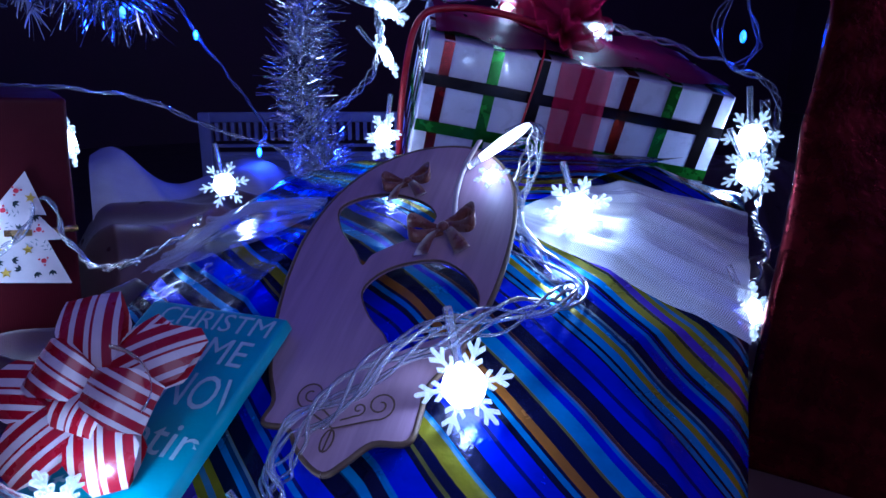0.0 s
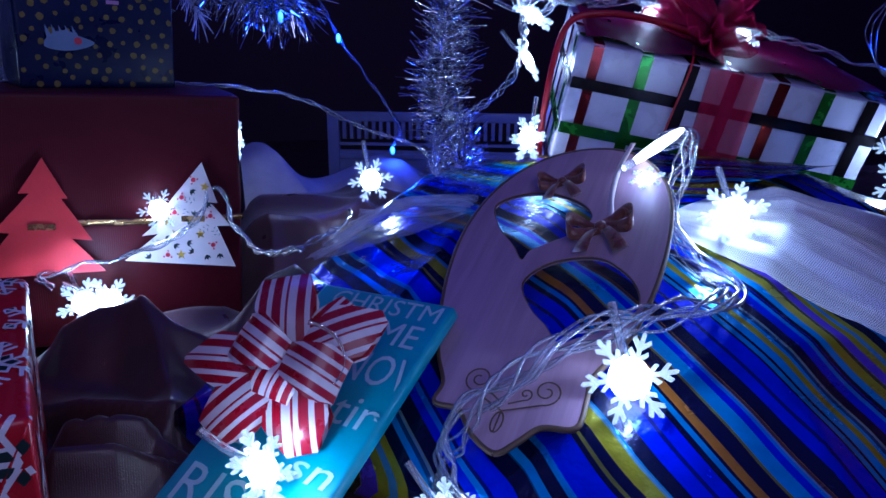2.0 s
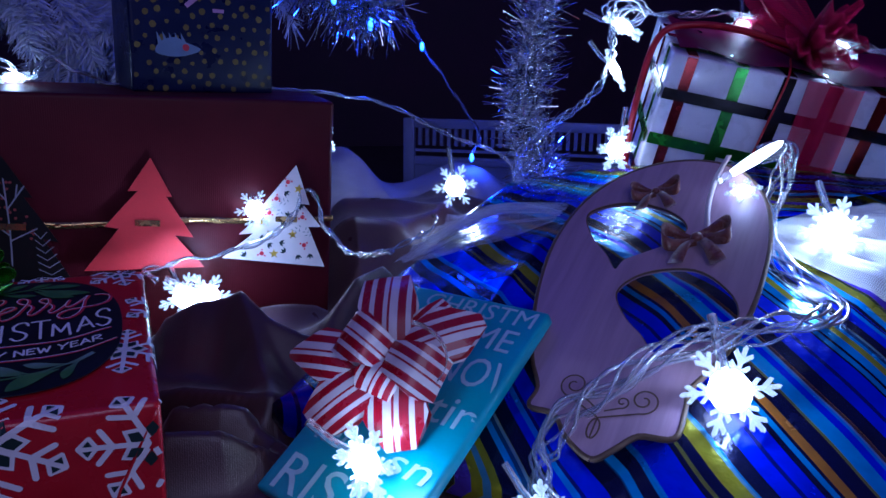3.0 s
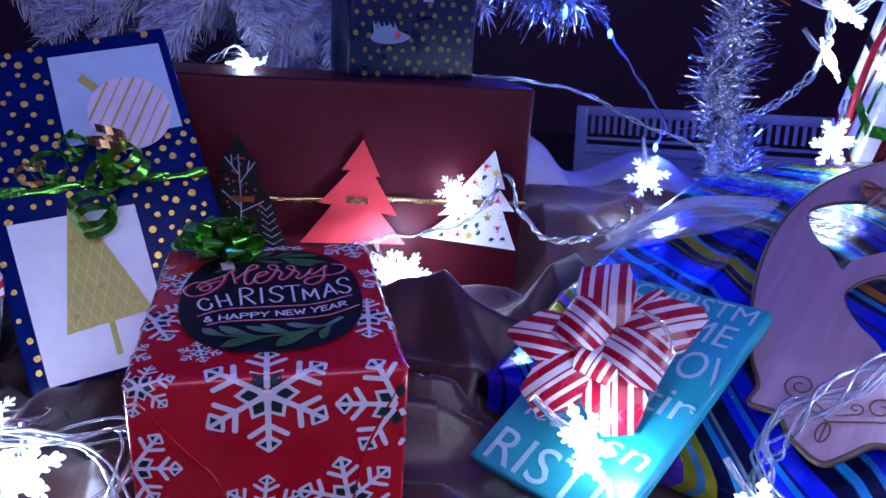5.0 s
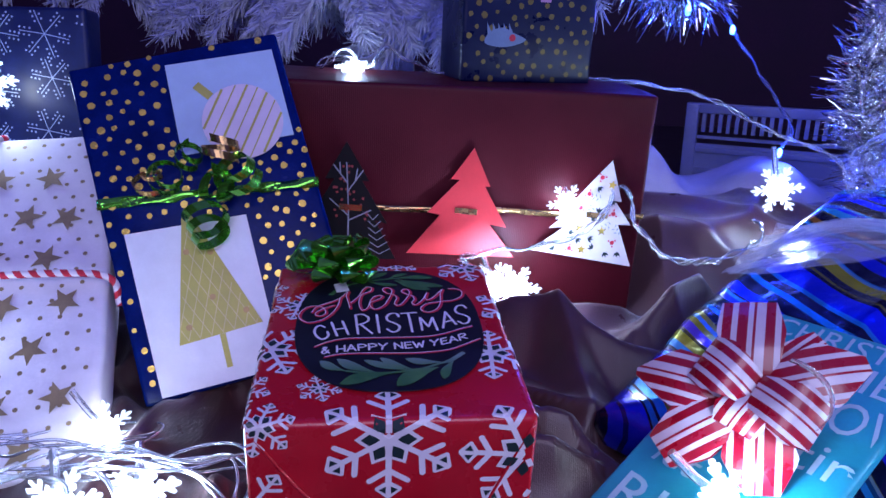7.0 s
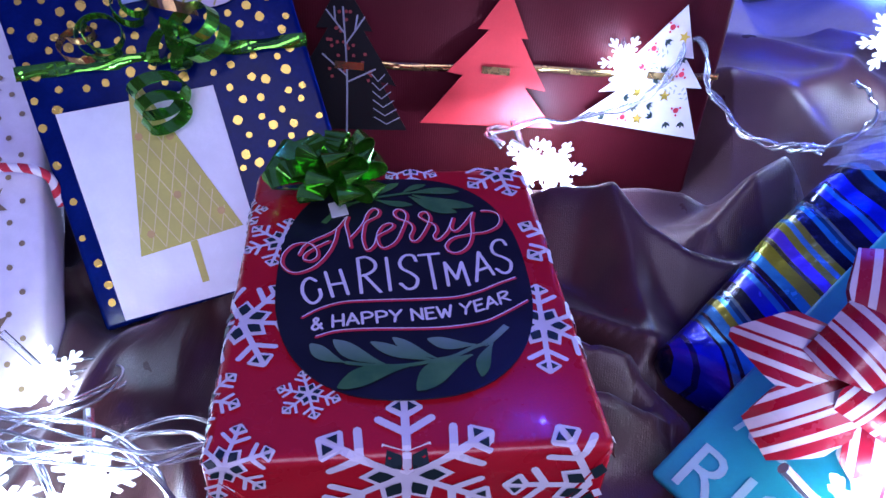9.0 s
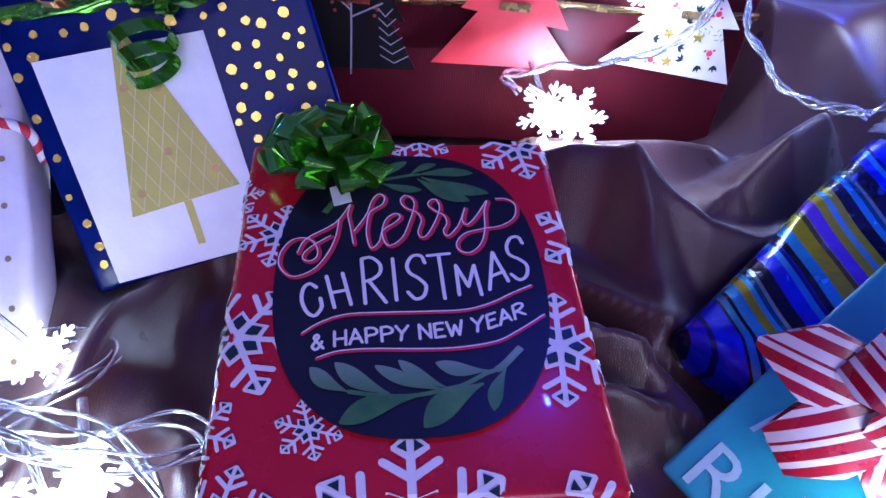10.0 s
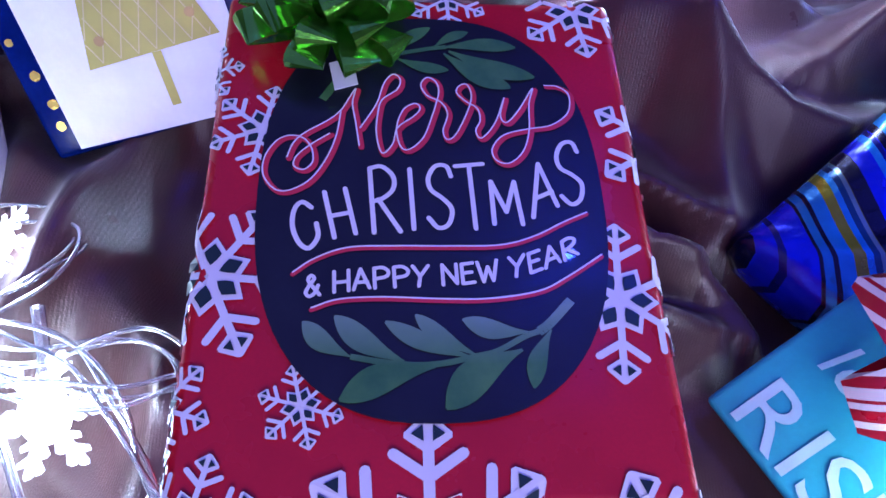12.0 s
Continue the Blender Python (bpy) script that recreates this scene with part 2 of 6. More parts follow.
def ribbed(material, pitch, strength):
    """Adds the fine upright ribs of kraft wrapping paper to a surface's relief."""
    nt = material.node_tree
    tc = nt.nodes.new("ShaderNodeTexCoord")
    wave = nt.nodes.new("ShaderNodeTexWave")
    wave.bands_direction = "X"
    wave.inputs["Scale"].default_value = 0.314 / pitch
    wave.inputs["Distortion"].default_value = 0.6
    nt.links.new(tc.outputs["Object"], wave.inputs["Vector"])
    n = nt.nodes.new("ShaderNodeBump")
    n.inputs["Strength"].default_value, n.inputs["Distance"].default_value = strength, 0.0006
    nt.links.new(wave.outputs["Fac"], n.inputs["Height"])
    b = nt.nodes["Principled BSDF"]
    if b.inputs["Normal"].links:
        nt.links.new(b.inputs["Normal"].links[0].from_socket, n.inputs["Normal"])
    nt.links.new(n.outputs[0], b.inputs["Normal"])


ribbed(MAROON, 0.0016, 0.10)
ribbed(SATIN, 0.0013, 0.09)
BURNT = surface("scorched_wood_edge", (0.10, 0.055, 0.03), 0.6, vary=0.2)


# ---- mesh helpers ----
def thing(name, m, label, category, group="", kind=""):
    ob = new(name)
    ob.empty_display_size = 0.02
    ob.matrix_world = m
    return tagged(ob, label, category, group, kind)


def part(name, bm, material, parent=None, label="", smooth=True, kind=""):
    me = bpy.data.meshes.new(name)
    bm.to_mesh(me)
    bm.free()
    for p in me.polygons:
        p.use_smooth = smooth
    me.materials.append(material)
    ob = new(name, me)
    ob.parent = parent
    if label or kind:
        tagged(ob, label, kind=kind)
    return ob


def basis(o, u, v):
    """The pose of a plane with its corner at o, u to the right and v up on it."""
    u = Vector(u).normalized()
    n = u.cross(Vector(v)).normalized()
    v = n.cross(u)
    m = Matrix((u, v, n)).transposed().to_4x4()
    m.translation = o
    return m


def box_bm(lo, hi, bevel=0.002, segments=2, cuts=0, wobble=0.0, seed=0):
    bm = bmesh.new()
    bmesh.ops.create_cube(bm, size=1)
    for v in bm.verts:
        v.co = Vector([lo[i] + (v.co[i] + 0.5) * (hi[i] - lo[i]) for i in range(3)])
    if bevel:
        bmesh.ops.bevel(bm, geom=bm.edges[:], offset=bevel, segments=segments, affect="EDGES", profile=0.6)
    if cuts:
        bmesh.ops.subdivide_edges(bm, edges=[e for e in bm.edges if e.calc_length() > 0.03], cuts=cuts, use_grid_fill=True)
    if wobble:
        for v in bm.verts:
            q = v.co * 22 + Vector((seed, seed * 2, 0))
            v.co += Vector((noise.noise(q), noise.noise(q + Vector((9, 0, 0))), noise.noise(q + Vector((0, 9, 0))))) * wobble
    return bm


def spline(points, n=12):
    """A smooth line through the points."""
    p = [Vector(q) for q in points]
    p = [p[0] * 2 - p[1]] + p + [p[-1] * 2 - p[-2]]
    out = []
    for a, b, c, d in zip(p, p[1:], p[2:], p[3:]):
        for i in range(n):
            t = i / n
            out.append(0.5 * (2 * b + (c - a) * t + (2 * a - 5 * b + 4 * c - d) * t * t + (3 * b - a - 3 * c + d) * t ** 3))
    return out + [p[-2]]


def tube_into(bm, line, r, sides=6, close=True, uv=None, taper=1.0):
    rings, up, count = [], Vector((0, 0, 1)), len(line)
    layer = bm.loops.layers.uv.verify() if uv else None
    far = 0.0
    lens = []
    for i, p in enumerate(line):
        if i:
            far += (p - line[i - 1]).length
        lens.append(far)
        d = (line[min(i + 1, count - 1)] - line[max(i - 1, 0)])
        d = d.normalized() if d.length > 1e-9 else Vector((1, 0, 0))
        if abs(d.dot(up)) > 0.95:
            up = d.orthogonal()
        x = d.cross(up).normalized()
        up = x.cross(d)
        rr = r * (1 + (taper - 1) * i / max(1, count - 1))
        rings.append([bm.verts.new(p + (x * math.cos(a) + up * math.sin(a)) * rr) for a in [2 * math.pi * k / sides for k in range(sides)]])
    for i, (a, b) in enumerate(zip(rings, rings[1:])):
        for k in range(sides):
            f = bm.faces.new((a[k], a[(k + 1) % sides], b[(k + 1) % sides], b[k]))
            if uv:
                for lp, (q, w) in zip(f.loops, ((lens[i], k), (lens[i], k + 1), (lens[i + 1], k + 1), (lens[i + 1], k))):
                    lp[layer].uv = (q / uv + w / sides, w / sides)
    if close:
        bm.faces.new(rings[0][::-1])
        bm.faces.new(rings[-1])


def tube(points, r, n=10, sides=6, uv=None):
    bm = bmesh.new()
    tube_into(bm, spline(points, n), r, sides, uv=uv)
    return bm


def bundle(points, strands=3, r=0.0009, spread=0.0017, turns=60, n=14, seed=0):
    """Clear cords twisted round one another along a line."""
    made = []
    line = spline(points, n)
    far = [0.0]
    for a, b in zip(line, line[1:]):
        far.append(far[-1] + (b - a).length)
    for k in range(strands):
        out = []
        for i, p in enumerate(line):
            d = (line[min(i + 1, len(line) - 1)] - line[max(i - 1, 0)]).normalized()
            x = d.cross(Vector((0.3, 0.2, 1))).normalized()
            y = x.cross(d)
            a = far[i] * turns * math.pi * (0.65 + 0.35 * ((k * 0.618 + seed * 0.3) % 1)) + 2 * math.pi * k / strands + seed + 1.5 * noise.noise(Vector((far[i] * 18, k * 3, seed)))
            wide = spread * (0.9 + 0.8 * noise.noise(Vector((far[i] * 25, k, seed))))
            out.append(p + (x * math.cos(a) + y * math.sin(a)) * wide)
        bm = bmesh.new()
        tube_into(bm, out, r, 6)
        made.append(bm)
    return made


def ribbon_into(bm, line, across, width, thick=0.0003, uvscale=1.0):
    """A strip of ribbon along a line; across gives its width's direction at each point."""
    layer = bm.loops.layers.uv.verify()
    rows, far = [], 0.0
    for i, p in enumerate(line):
        if i:
            far += (p - line[i - 1]).length
        w = across[i] if isinstance(across, list) else across
        wd = width[i] if isinstance(width, list) else width
        d = (line[min(i + 1, len(line) - 1)] - line[max(i - 1, 0)])
        n = d.cross(w)
        n = n.normalized() * thick if n.length > 1e-9 else Vector((0, 0, thick))
        rows.append(([bm.verts.new(p - w * wd / 2 + n), bm.verts.new(p + w * wd / 2 + n), bm.verts.new(p + w * wd / 2 - n), bm.verts.new(p - w * wd / 2 - n)], far))
    for (a, fa), (b, fb) in zip(rows, rows[1:]):
        for k in range(4):
            f = bm.faces.new((a[k], a[(k + 1) % 4], b[(k + 1) % 4], b[k]))
            us = (0, 1, 1, 0)
            for lp, (kk, q) in zip(f.loops, ((k, fa), ((k + 1) % 4, fa), ((k + 1) % 4, fb), (k, fb))):
                lp[layer].uv = (us[kk] * uvscale, q / 0.03)
    bm.faces.new(rows[0][0])
    bm.faces.new(rows[-1][0][::-1])


def plate(outline, thick, holes=(), bevel=0.0):
    """A flat piece cut to an outline, with holes, its lower face at z = 0."""
    bm = bmesh.new()
    for loop in (outline, *holes):
        vs = [bm.verts.new((x, y, 0)) for x, y in loop]
        for a, b in zip(vs, vs[1:] + vs[:1]):
            bm.edges.new((a, b))
    bmesh.ops.triangle_fill(bm, edges=bm.edges[:], use_beauty=True, use_dissolve=False)
    bmesh.ops.recalc_face_normals(bm, faces=bm.faces[:])
    if bm.faces and bm.faces[0].normal.z < 0:
        bmesh.ops.reverse_faces(bm, faces=bm.faces[:])
    got = bmesh.ops.extrude_face_region(bm, geom=bm.faces[:])
    for e in got["geom"]:
        if isinstance(e, bmesh.types.BMVert):
            e.co.z += thick
    bmesh.ops.recalc_face_normals(bm, faces=bm.faces[:])
    return bm


def closed2d(points, n=6):
    """A smooth closed outline through a few points."""
    p = [Vector((*q, 0)) for q in points]
    out = []
    for i in range(len(p)):
        a, b, c, d = p[i - 1], p[i], p[(i + 1) % len(p)], p[(i + 2) % len(p)]
        for k in range(n):
            t = k / n
            q = 0.5 * (2 * b + (c - a) * t + (2 * a - 5 * b + 4 * c - d) * t * t + (3 * b - a - 3 * c + d) * t ** 3)
            out.append((q.x, q.y))
    return out


def put_flat(dst, poly, z, place=None):
    """Adds a flat face of print to a mesh; place maps (x, y, z) to where it lies."""
    vs = [dst.verts.new(place(x, y, z) if place else (x, y, z)) for x, y in poly]
    dst.faces.new(vs)


def disc(cx, cy, r, n=12, seed=None):
    rr = random.Random(seed)
    return [(cx + r * (1 if seed is None else rr.uniform(0.85, 1.12)) * math.cos(2 * math.pi * k / n), cy + r * (1 if seed is None else rr.uniform(0.85, 1.12)) * math.sin(2 * math.pi * k / n)) for k in range(n)]


def bar(x0, y0, x1, y1, w, steps=1):
    """Quads of a straight stroke."""
    dx, dy = x1 - x0, y1 - y0
    L = math.hypot(dx, dy) or 1
    nx, ny = -dy / L * w / 2, dx / L * w / 2
    out = []
    for i in range(steps):
        a, b = i / steps, (i + 1) / steps
        out.append([(x0 + dx * a + nx, y0 + dy * a + ny), (x0 + dx * a - nx, y0 + dy * a - ny), (x0 + dx * b - nx, y0 + dy * b - ny), (x0 + dx * b + nx, y0 + dy * b + ny)])
    return out


def stroke_into(bm, pts, w, z, place=None):
    """A drawn line of even width."""
    left, right = [], []
    for i in range(len(pts)):
        a, c = pts[max(i - 1, 0)], pts[min(i + 1, len(pts) - 1)]
        d = Vector((c[0] - a[0], c[1] - a[1]))
        d = d.normalized() if d.length > 1e-9 else Vector((1, 0))
        n = Vector((-d.y, d.x)) * w / 2
        left.append((pts[i][0] + n.x, pts[i][1] + n.y))
        right.append((pts[i][0] - n.x, pts[i][1] - n.y))
    for i in range(len(pts) - 1):
        put_flat(bm, [right[i], right[i + 1], left[i + 1], left[i]], z, place)


def letters(text, size, shape, z, bm, spacing=1.0, thin=0.0):
    """Writing in the built-in font, laid into a mesh; shape maps the line's 0..1 along and 0..1 up to the capitals' height."""
    cu = bpy.data.curves.new("writing", "FONT")
    cu.body, cu.size, cu.resolution_u, cu.space_character, cu.offset = text, size, 3, spacing, -thin * size
    ob = bpy.data.objects.new("writing", cu)
    scene.collection.objects.link(ob)
    dg = bpy.context.evaluated_depsgraph_get()
    me = bpy.data.meshes.new_from_object(ob.evaluated_get(dg))
    wide = max(v.co.x for v in me.vertices)
    vs = [bm.verts.new((*shape(v.co.x / wide, v.co.y / (size * 0.7)), z)) for v in me.vertices]
    for p in me.polygons:
        try:
            bm.faces.new([vs[i] for i in p.vertices])
        except ValueError:
            pass
    bpy.data.objects.remove(ob)
    bpy.data.meshes.remove(me)
    bpy.data.curves.remove(cu)


def flake_strokes(cx, cy, r, turn):
    """White pieces and dark lozenges of a printed snowflake: six forked arms with padded ends round a star."""
    white, dark = [], []

    def at(a, d, side):
        return cx + r * (d * math.cos(a) - side * math.sin(a)), cy + r * (d * math.sin(a) + side * math.cos(a))
    for k in range(6):
        a = turn + k * math.pi / 3
        b = a + math.pi / 6
        w = r * 0.088
        white += bar(*at(a, 0.10, 0), *at(a, 0.80, 0), w, 5)
        for s in (1, -1):
            white += bar(*at(a, 0.53, 0), *at(a, 0.71, s * 0.27), w, 3)
            white.append(disc(*at(a, 0.71, s * 0.27), w / 2, 8))
            dark.append([at(a, 0.80, s * 0.035), at(a, 0.86, s * 0.135), at(a, 0.93, s * 0.040)])
        white.append([at(a, 0.72, 0.03), at(a, 0.72, -0.03), at(a, 0.83, -0.19), at(a, 0.87, -0.19), at(a, 1.01, -0.03), at(a, 1.02, 0.0), at(a, 1.01, 0.03), at(a, 0.87, 0.19), at(a, 0.83, 0.19)])
        white.append([at(b, 0.0, 0), at(b, 0.25, -0.185), at(b, 0.48, 0), at(b, 0.25, 0.185)])
        dark.append([at(b, 0.12, 0), at(b, 0.19, -0.055), at(b, 0.27, -0.095), at(b, 0.39, 0), at(b, 0.27, 0.095), at(b, 0.19, 0.055)])
    return white, dark


def pen_into(bm, pts, w, z, place=None):
    """A drawn line with round joints and ends."""
    for i, (a, b) in enumerate(zip(pts, pts[1:])):
        put_flat(bm, bar(*a, *b, w)[0], z + 1e-6 * (i % 30), place)
    for i, q in enumerate(pts):
        put_flat(bm, disc(*q, w / 2, 10), z + 1e-6 * (i % 30) + 5e-7, place)


def curve2d(points, n=6):
    return [(q.x, q.y) for q in spline([(x, y, 0) for x, y in points], n)]


S_LINE = curve2d([(0.95, 0.80), (0.78, 0.97), (0.35, 0.98), (0.06, 0.80), (0.15, 0.60), (0.60, 0.45), (0.94, 0.27), (0.80, 0.05), (0.40, 0.0), (0.04, 0.16)], 4)
C_LINE = curve2d([(0.92, 0.86), (0.60, 1.0), (0.22, 0.86), (0.02, 0.50), (0.16, 0.14), (0.52, 0.0), (0.96, 0.22), (1.0, 0.50)], 4)
R_BOWL = curve2d([(0.05, 0.98), (0.50, 1.0), (0.88, 0.84), (0.85, 0.64), (0.45, 0.50), (0.05, 0.46)], 4)
P_BOWL = curve2d([(0.05, 0.98), (0.60, 1.0), (0.95, 0.80), (0.80, 0.55), (0.05, 0.44)], 4)
AND_LINE = curve2d([(1.0, 0.0), (0.55, 0.42), (0.22, 0.80), (0.42, 1.0), (0.62, 0.82), (0.25, 0.48), (0.06, 0.20), (0.32, 0.0), (0.66, 0.12), (0.90, 0.46)], 4)
GLYPHS = {"C": [C_LINE], "H": [[(0.05, 1), (0.05, 0)], [(0.95, 1), (0.95, 0)], [(0.05, 0.46), (0.95, 0.46)]], "R": [[(0.05, 0.98), (0.08, 0)], R_BOWL, [(0.30, 0.49), (1.0, 0.0)]],
          "I": [[(0.5, 1), (0.5, 0)]], "S": [S_LINE], "T": [[(0.0, 1.0), (1.0, 0.97)], [(0.5, 0.98), (0.52, 0)]], "M": [[(0.0, 0), (0.06, 1), (0.48, 0.28), (0.90, 1), (1.0, 0)]],
          "A": [[(0.0, 0), (0.45, 1), (1.0, 0.05)], [(0.16, 0.34), (0.86, 0.36)]], "P": [[(0.05, 0.98), (0.08, 0)], P_BOWL], "Y": [[(0.0, 1), (0.46, 0.48)], [(1.0, 1), (0.46, 0.48), (0.34, 0)]],
          "N": [[(0.05, 0), (0.05, 1), (0.95, 0.04), (0.95, 1)]], "E": [[(0.95, 1), (0.06, 0.97), (0.08, 0.0), (1.0, 0.03)], [(0.08, 0.52), (0.82, 0.54)]],
          "W": [[(0.0, 1), (0.26, 0), (0.52, 0.72), (0.76, 0), (1.0, 1)]], "&": [AND_LINE]}


def hand_letter(bm, ch, corner, along, up, w, z):
    """A hand-drawn capital between a corner and its two sides."""
    for line in GLYPHS[ch]:
        pen_into(bm, [(corner[0] + along[0] * x + up[0] * y, corner[1] + along[1] * x + up[1] * y) for x, y in line], w, z)


# ---- the room ----
def slab(name, lo, hi, material, label, category):
    return tagged(part(name, box_bm(lo, hi, 0.0), material, smooth=False), label, category, kind="structure")


slab("floor", (-2.5, -2.0, -0.06), (2.5, 2.2, -0.035), BOARD, "dark floor boards under the cloth", "floor")
slab("wall_north", (-2.5, 2.2, -0.06), (2.5, 2.3, 2.6), WALL, "dark plum painted wall in shadow", "wall")
slab("wall_west", (-2.6, -2.0, -0.06), (-2.5, 2.3, 2.6), WALL, "dark plum painted wall in shadow", "wall")
slab("wall_east", (2.5, -2.0, -0.06), (2.6, 2.3, 2.6), WALL, "dark plum painted wall in shadow", "wall")


def crest(a):
    """A fold with a rounded top, 0 to 1."""
    return 1 - (math.sqrt(math.sin(a) ** 2 + 0.06) - 0.245) / 0.785


def crease(x, y, line, front, back):
    """How high a fold stands at a place: its crest runs along line (x, y, height), steeper to the front or to the back."""
    best, high = 9.0, 0.0
    for (ax, ay, az), (bx, by, bz) in zip(line, line[1:]):
        dx, dy = bx - ax, by - ay
        f = max(0.0, min(1.0, ((x - ax) * dx + (y - ay) * dy) / (dx * dx + dy * dy)))
        ox, oy = x - ax - dx * f, y - ay - dy * f
        width = back if ox * -dy + oy * dx > 0 else front
        d = math.hypot(ox, oy) / width
        if d < best:
            best, high = d, az + (bz - az) * f
    return high * math.exp(-abs(best) ** 1.5) if best < 4 else 0.0


FOLDS = (([(-0.185, 0.552, 0.020), (-0.150, 0.545, 0.040), (-0.114, 0.535, 0.046), (-0.094, 0.517, 0.043), (-0.070, 0.507, 0.039), (-0.040, 0.505, 0.034), (0.000, 0.512, 0.030)], 0.026, 0.020),
         ([(-0.114, 0.532, 0.046), (-0.101, 0.505, 0.040), (-0.093, 0.475, 0.035), (-0.091, 0.456, 0.031)], 0.022, 0.024),
         ([(-0.175, 0.480, 0.022), (-0.150, 0.474, 0.030), (-0.122, 0.463, 0.032), (-0.094, 0.452, 0.031), (-0.070, 0.442, 0.026)], 0.0055, 0.030),
         ([(-0.150, 0.440, 0.035), (-0.122, 0.436, 0.039), (-0.101, 0.434, 0.034), (-0.088, 0.424, 0.027), (-0.079, 0.406, 0.019)], 0.013, 0.005),
         ([(-0.150, 0.398, 0.040), (-0.119, 0.398, 0.039), (-0.101, 0.401, 0.026)], 0.012, 0.018),
         ([(-0.045, 0.548, 0.020), (-0.022, 0.563, 0.048), (0.004, 0.592, 0.050), (0.040, 0.632, 0.045)], 0.016, 0.022),
         ([(-0.190, 0.590, 0.012), (-0.120, 0.590, 0.016), (-0.060, 0.598, 0.022), (-0.030, 0.620, 0.020)], 0.018, 0.016),
         ([(-0.145, 0.345, 0.012), (-0.115, 0.335, 0.020), (-0.085, 0.312, 0.014)], 0.016, 0.012))


def cloth_height(x, y):
    """The satin's folds: named creases beside the red gift, looser ridges elsewhere, flat under the boxes."""
    q = Vector((x * 7, y * 7, 0.3))
    w = noise.noise(Vector((x * 4, y * 4, 2.0))) * 0.05
    ridge = crest((x * 0.55 + y * 0.9 + w) * 25 + 2.2 * noise.noise(q))
    second = crest((x * 0.95 - y * 0.35 + 1.6 * w) * 27 + 2.6 * noise.noise(q * 0.8 + Vector((5, 1, 0))))
    z = 0.002 + 0.022 * ridge ** 1.8 + 0.020 * second ** 2 + 0.005 * noise.noise(q * 1.6)
    third = crest((x * 0.75 + y * 0.6 + 2 * w) * 48 + 2.6 * noise.noise(q * 1.1 + Vector((2, 7, 0))))
    z += 0.013 * third ** 1.6 * max(0.0, min(1.0, 0.6 + 1.4 * noise.noise(q * 0.9 + Vector((8, 3, 0)))))
    z *= 1 - 0.6 * max(0.0, min(1.0, (y - 0.57) / 0.06))
    near = max(0.0, min(1.0, min(x + 0.21, 0.05 - x, y - 0.30, 0.63 - y) / 0.04))
    if near > 0:
        rise = max(0.0, min(1.0, (y - 0.470) / 0.075))
        own = 0.008 + 0.026 * rise * rise * (3 - 2 * rise) + 0.003 * noise.noise(q * 1.6) + 0.0015 * noise.noise(q * 5)
        wx, wy = x + 0.004 * noise.noise(q * 2.5), y + 0.004 * noise.noise(q * 2.5 + Vector((3, 3, 3)))
        heights = [crease(wx, wy, *f) for f in FOLDS]
        own += sum(h ** 5 for h in heights) ** 0.2
        z = z * (1 - near) + own * near
    back = max(0.0, min(1.0, (y - 0.60) / 0.12)) * max(0.0, min(1.0, (x + 0.09) / 0.08))
    z += 0.092 * back * (3 - 2 * back) * back
    s, t = (x + 0.09) * 0.7317 - (y - 0.44) * 0.6816, (x + 0.09) * 0.6816 + (y - 0.44) * 0.7317
    under = max(0.0, min(1.0, min(s + 0.006, t + 0.02, 0.27 - t) / 0.02))
    z = z * (1 - under) + 0.008 * under
    front = max(0.0, min(1.0, (0.25 - y) / 0.1))
    return z * (1 - 0.6 * front)


def cloth():
    nx, ny, x0, x1, y0, y1 = 560, 400, -0.95, 0.85, -0.25, 0.80
    # the grid is closer where the folds are seen from near
    xs = [x0 + (x1 - x0) * (i / nx) for i in range(nx + 1)]
    xs = [x - 0.26 * math.sin(math.pi * (x - x0) / (x1 - x0)) * math.tanh((x + 0.10) / 0.35) for x in xs]
    ys = [y0 + (y1 - y0) * j / ny for j in range(ny + 1)]
    verts = [(x, y, cloth_height(x, y) - 0.012) for y in ys for x in xs]
    faces = [(j * (nx + 1) + i, j * (nx + 1) + i + 1, (j + 1) * (nx + 1) + i + 1, (j + 1) * (nx + 1) + i) for j in range(ny) for i in range(nx)]
    me = bpy.data.meshes.new("satin_cloth")
    me.from_pydata(verts, [], faces)
    bm = bmesh.new()
    bm.from_mesh(me)
    bpy.data.meshes.remove(me)
    ob = part("satin_cloth", bm, SATIN)
    tagged(ob, "brown satin cloth lying in soft folds on the floor", "cloth")


cloth()


# ---- red gift with the greeting sticker ----
RW, RD, RH = 0.128, 0.166, 0.108
RED_M = basis((-0.258, 0.277, 0.104), (0.978, 0.208, -0.023), (-0.206, 0.975, 0.079))


def over_edge(d, e, r=0.0035):
    """Where print lies that is d inside an edge of the box (below 0: past it): how far inside, and how high."""
    if d > r:
        return d, e
    if d < -r:
        return -e, d
    a = (r - d) / (2 * r) * math.pi / 2
    return r - (r + e) * math.sin(a), -r + (r + e) * math.cos(a)


def fold_red(s, t, e):
    """Lays print over the red gift's rounded edges: the top inside, the sides past them."""
    edge = min(s, RW - s, t)
    inside, z = over_edge(edge, e)
    if edge == t:
        return (s, inside, z)
    if edge == s:
        return (inside, t, z)
    return (RW - inside, t, z)


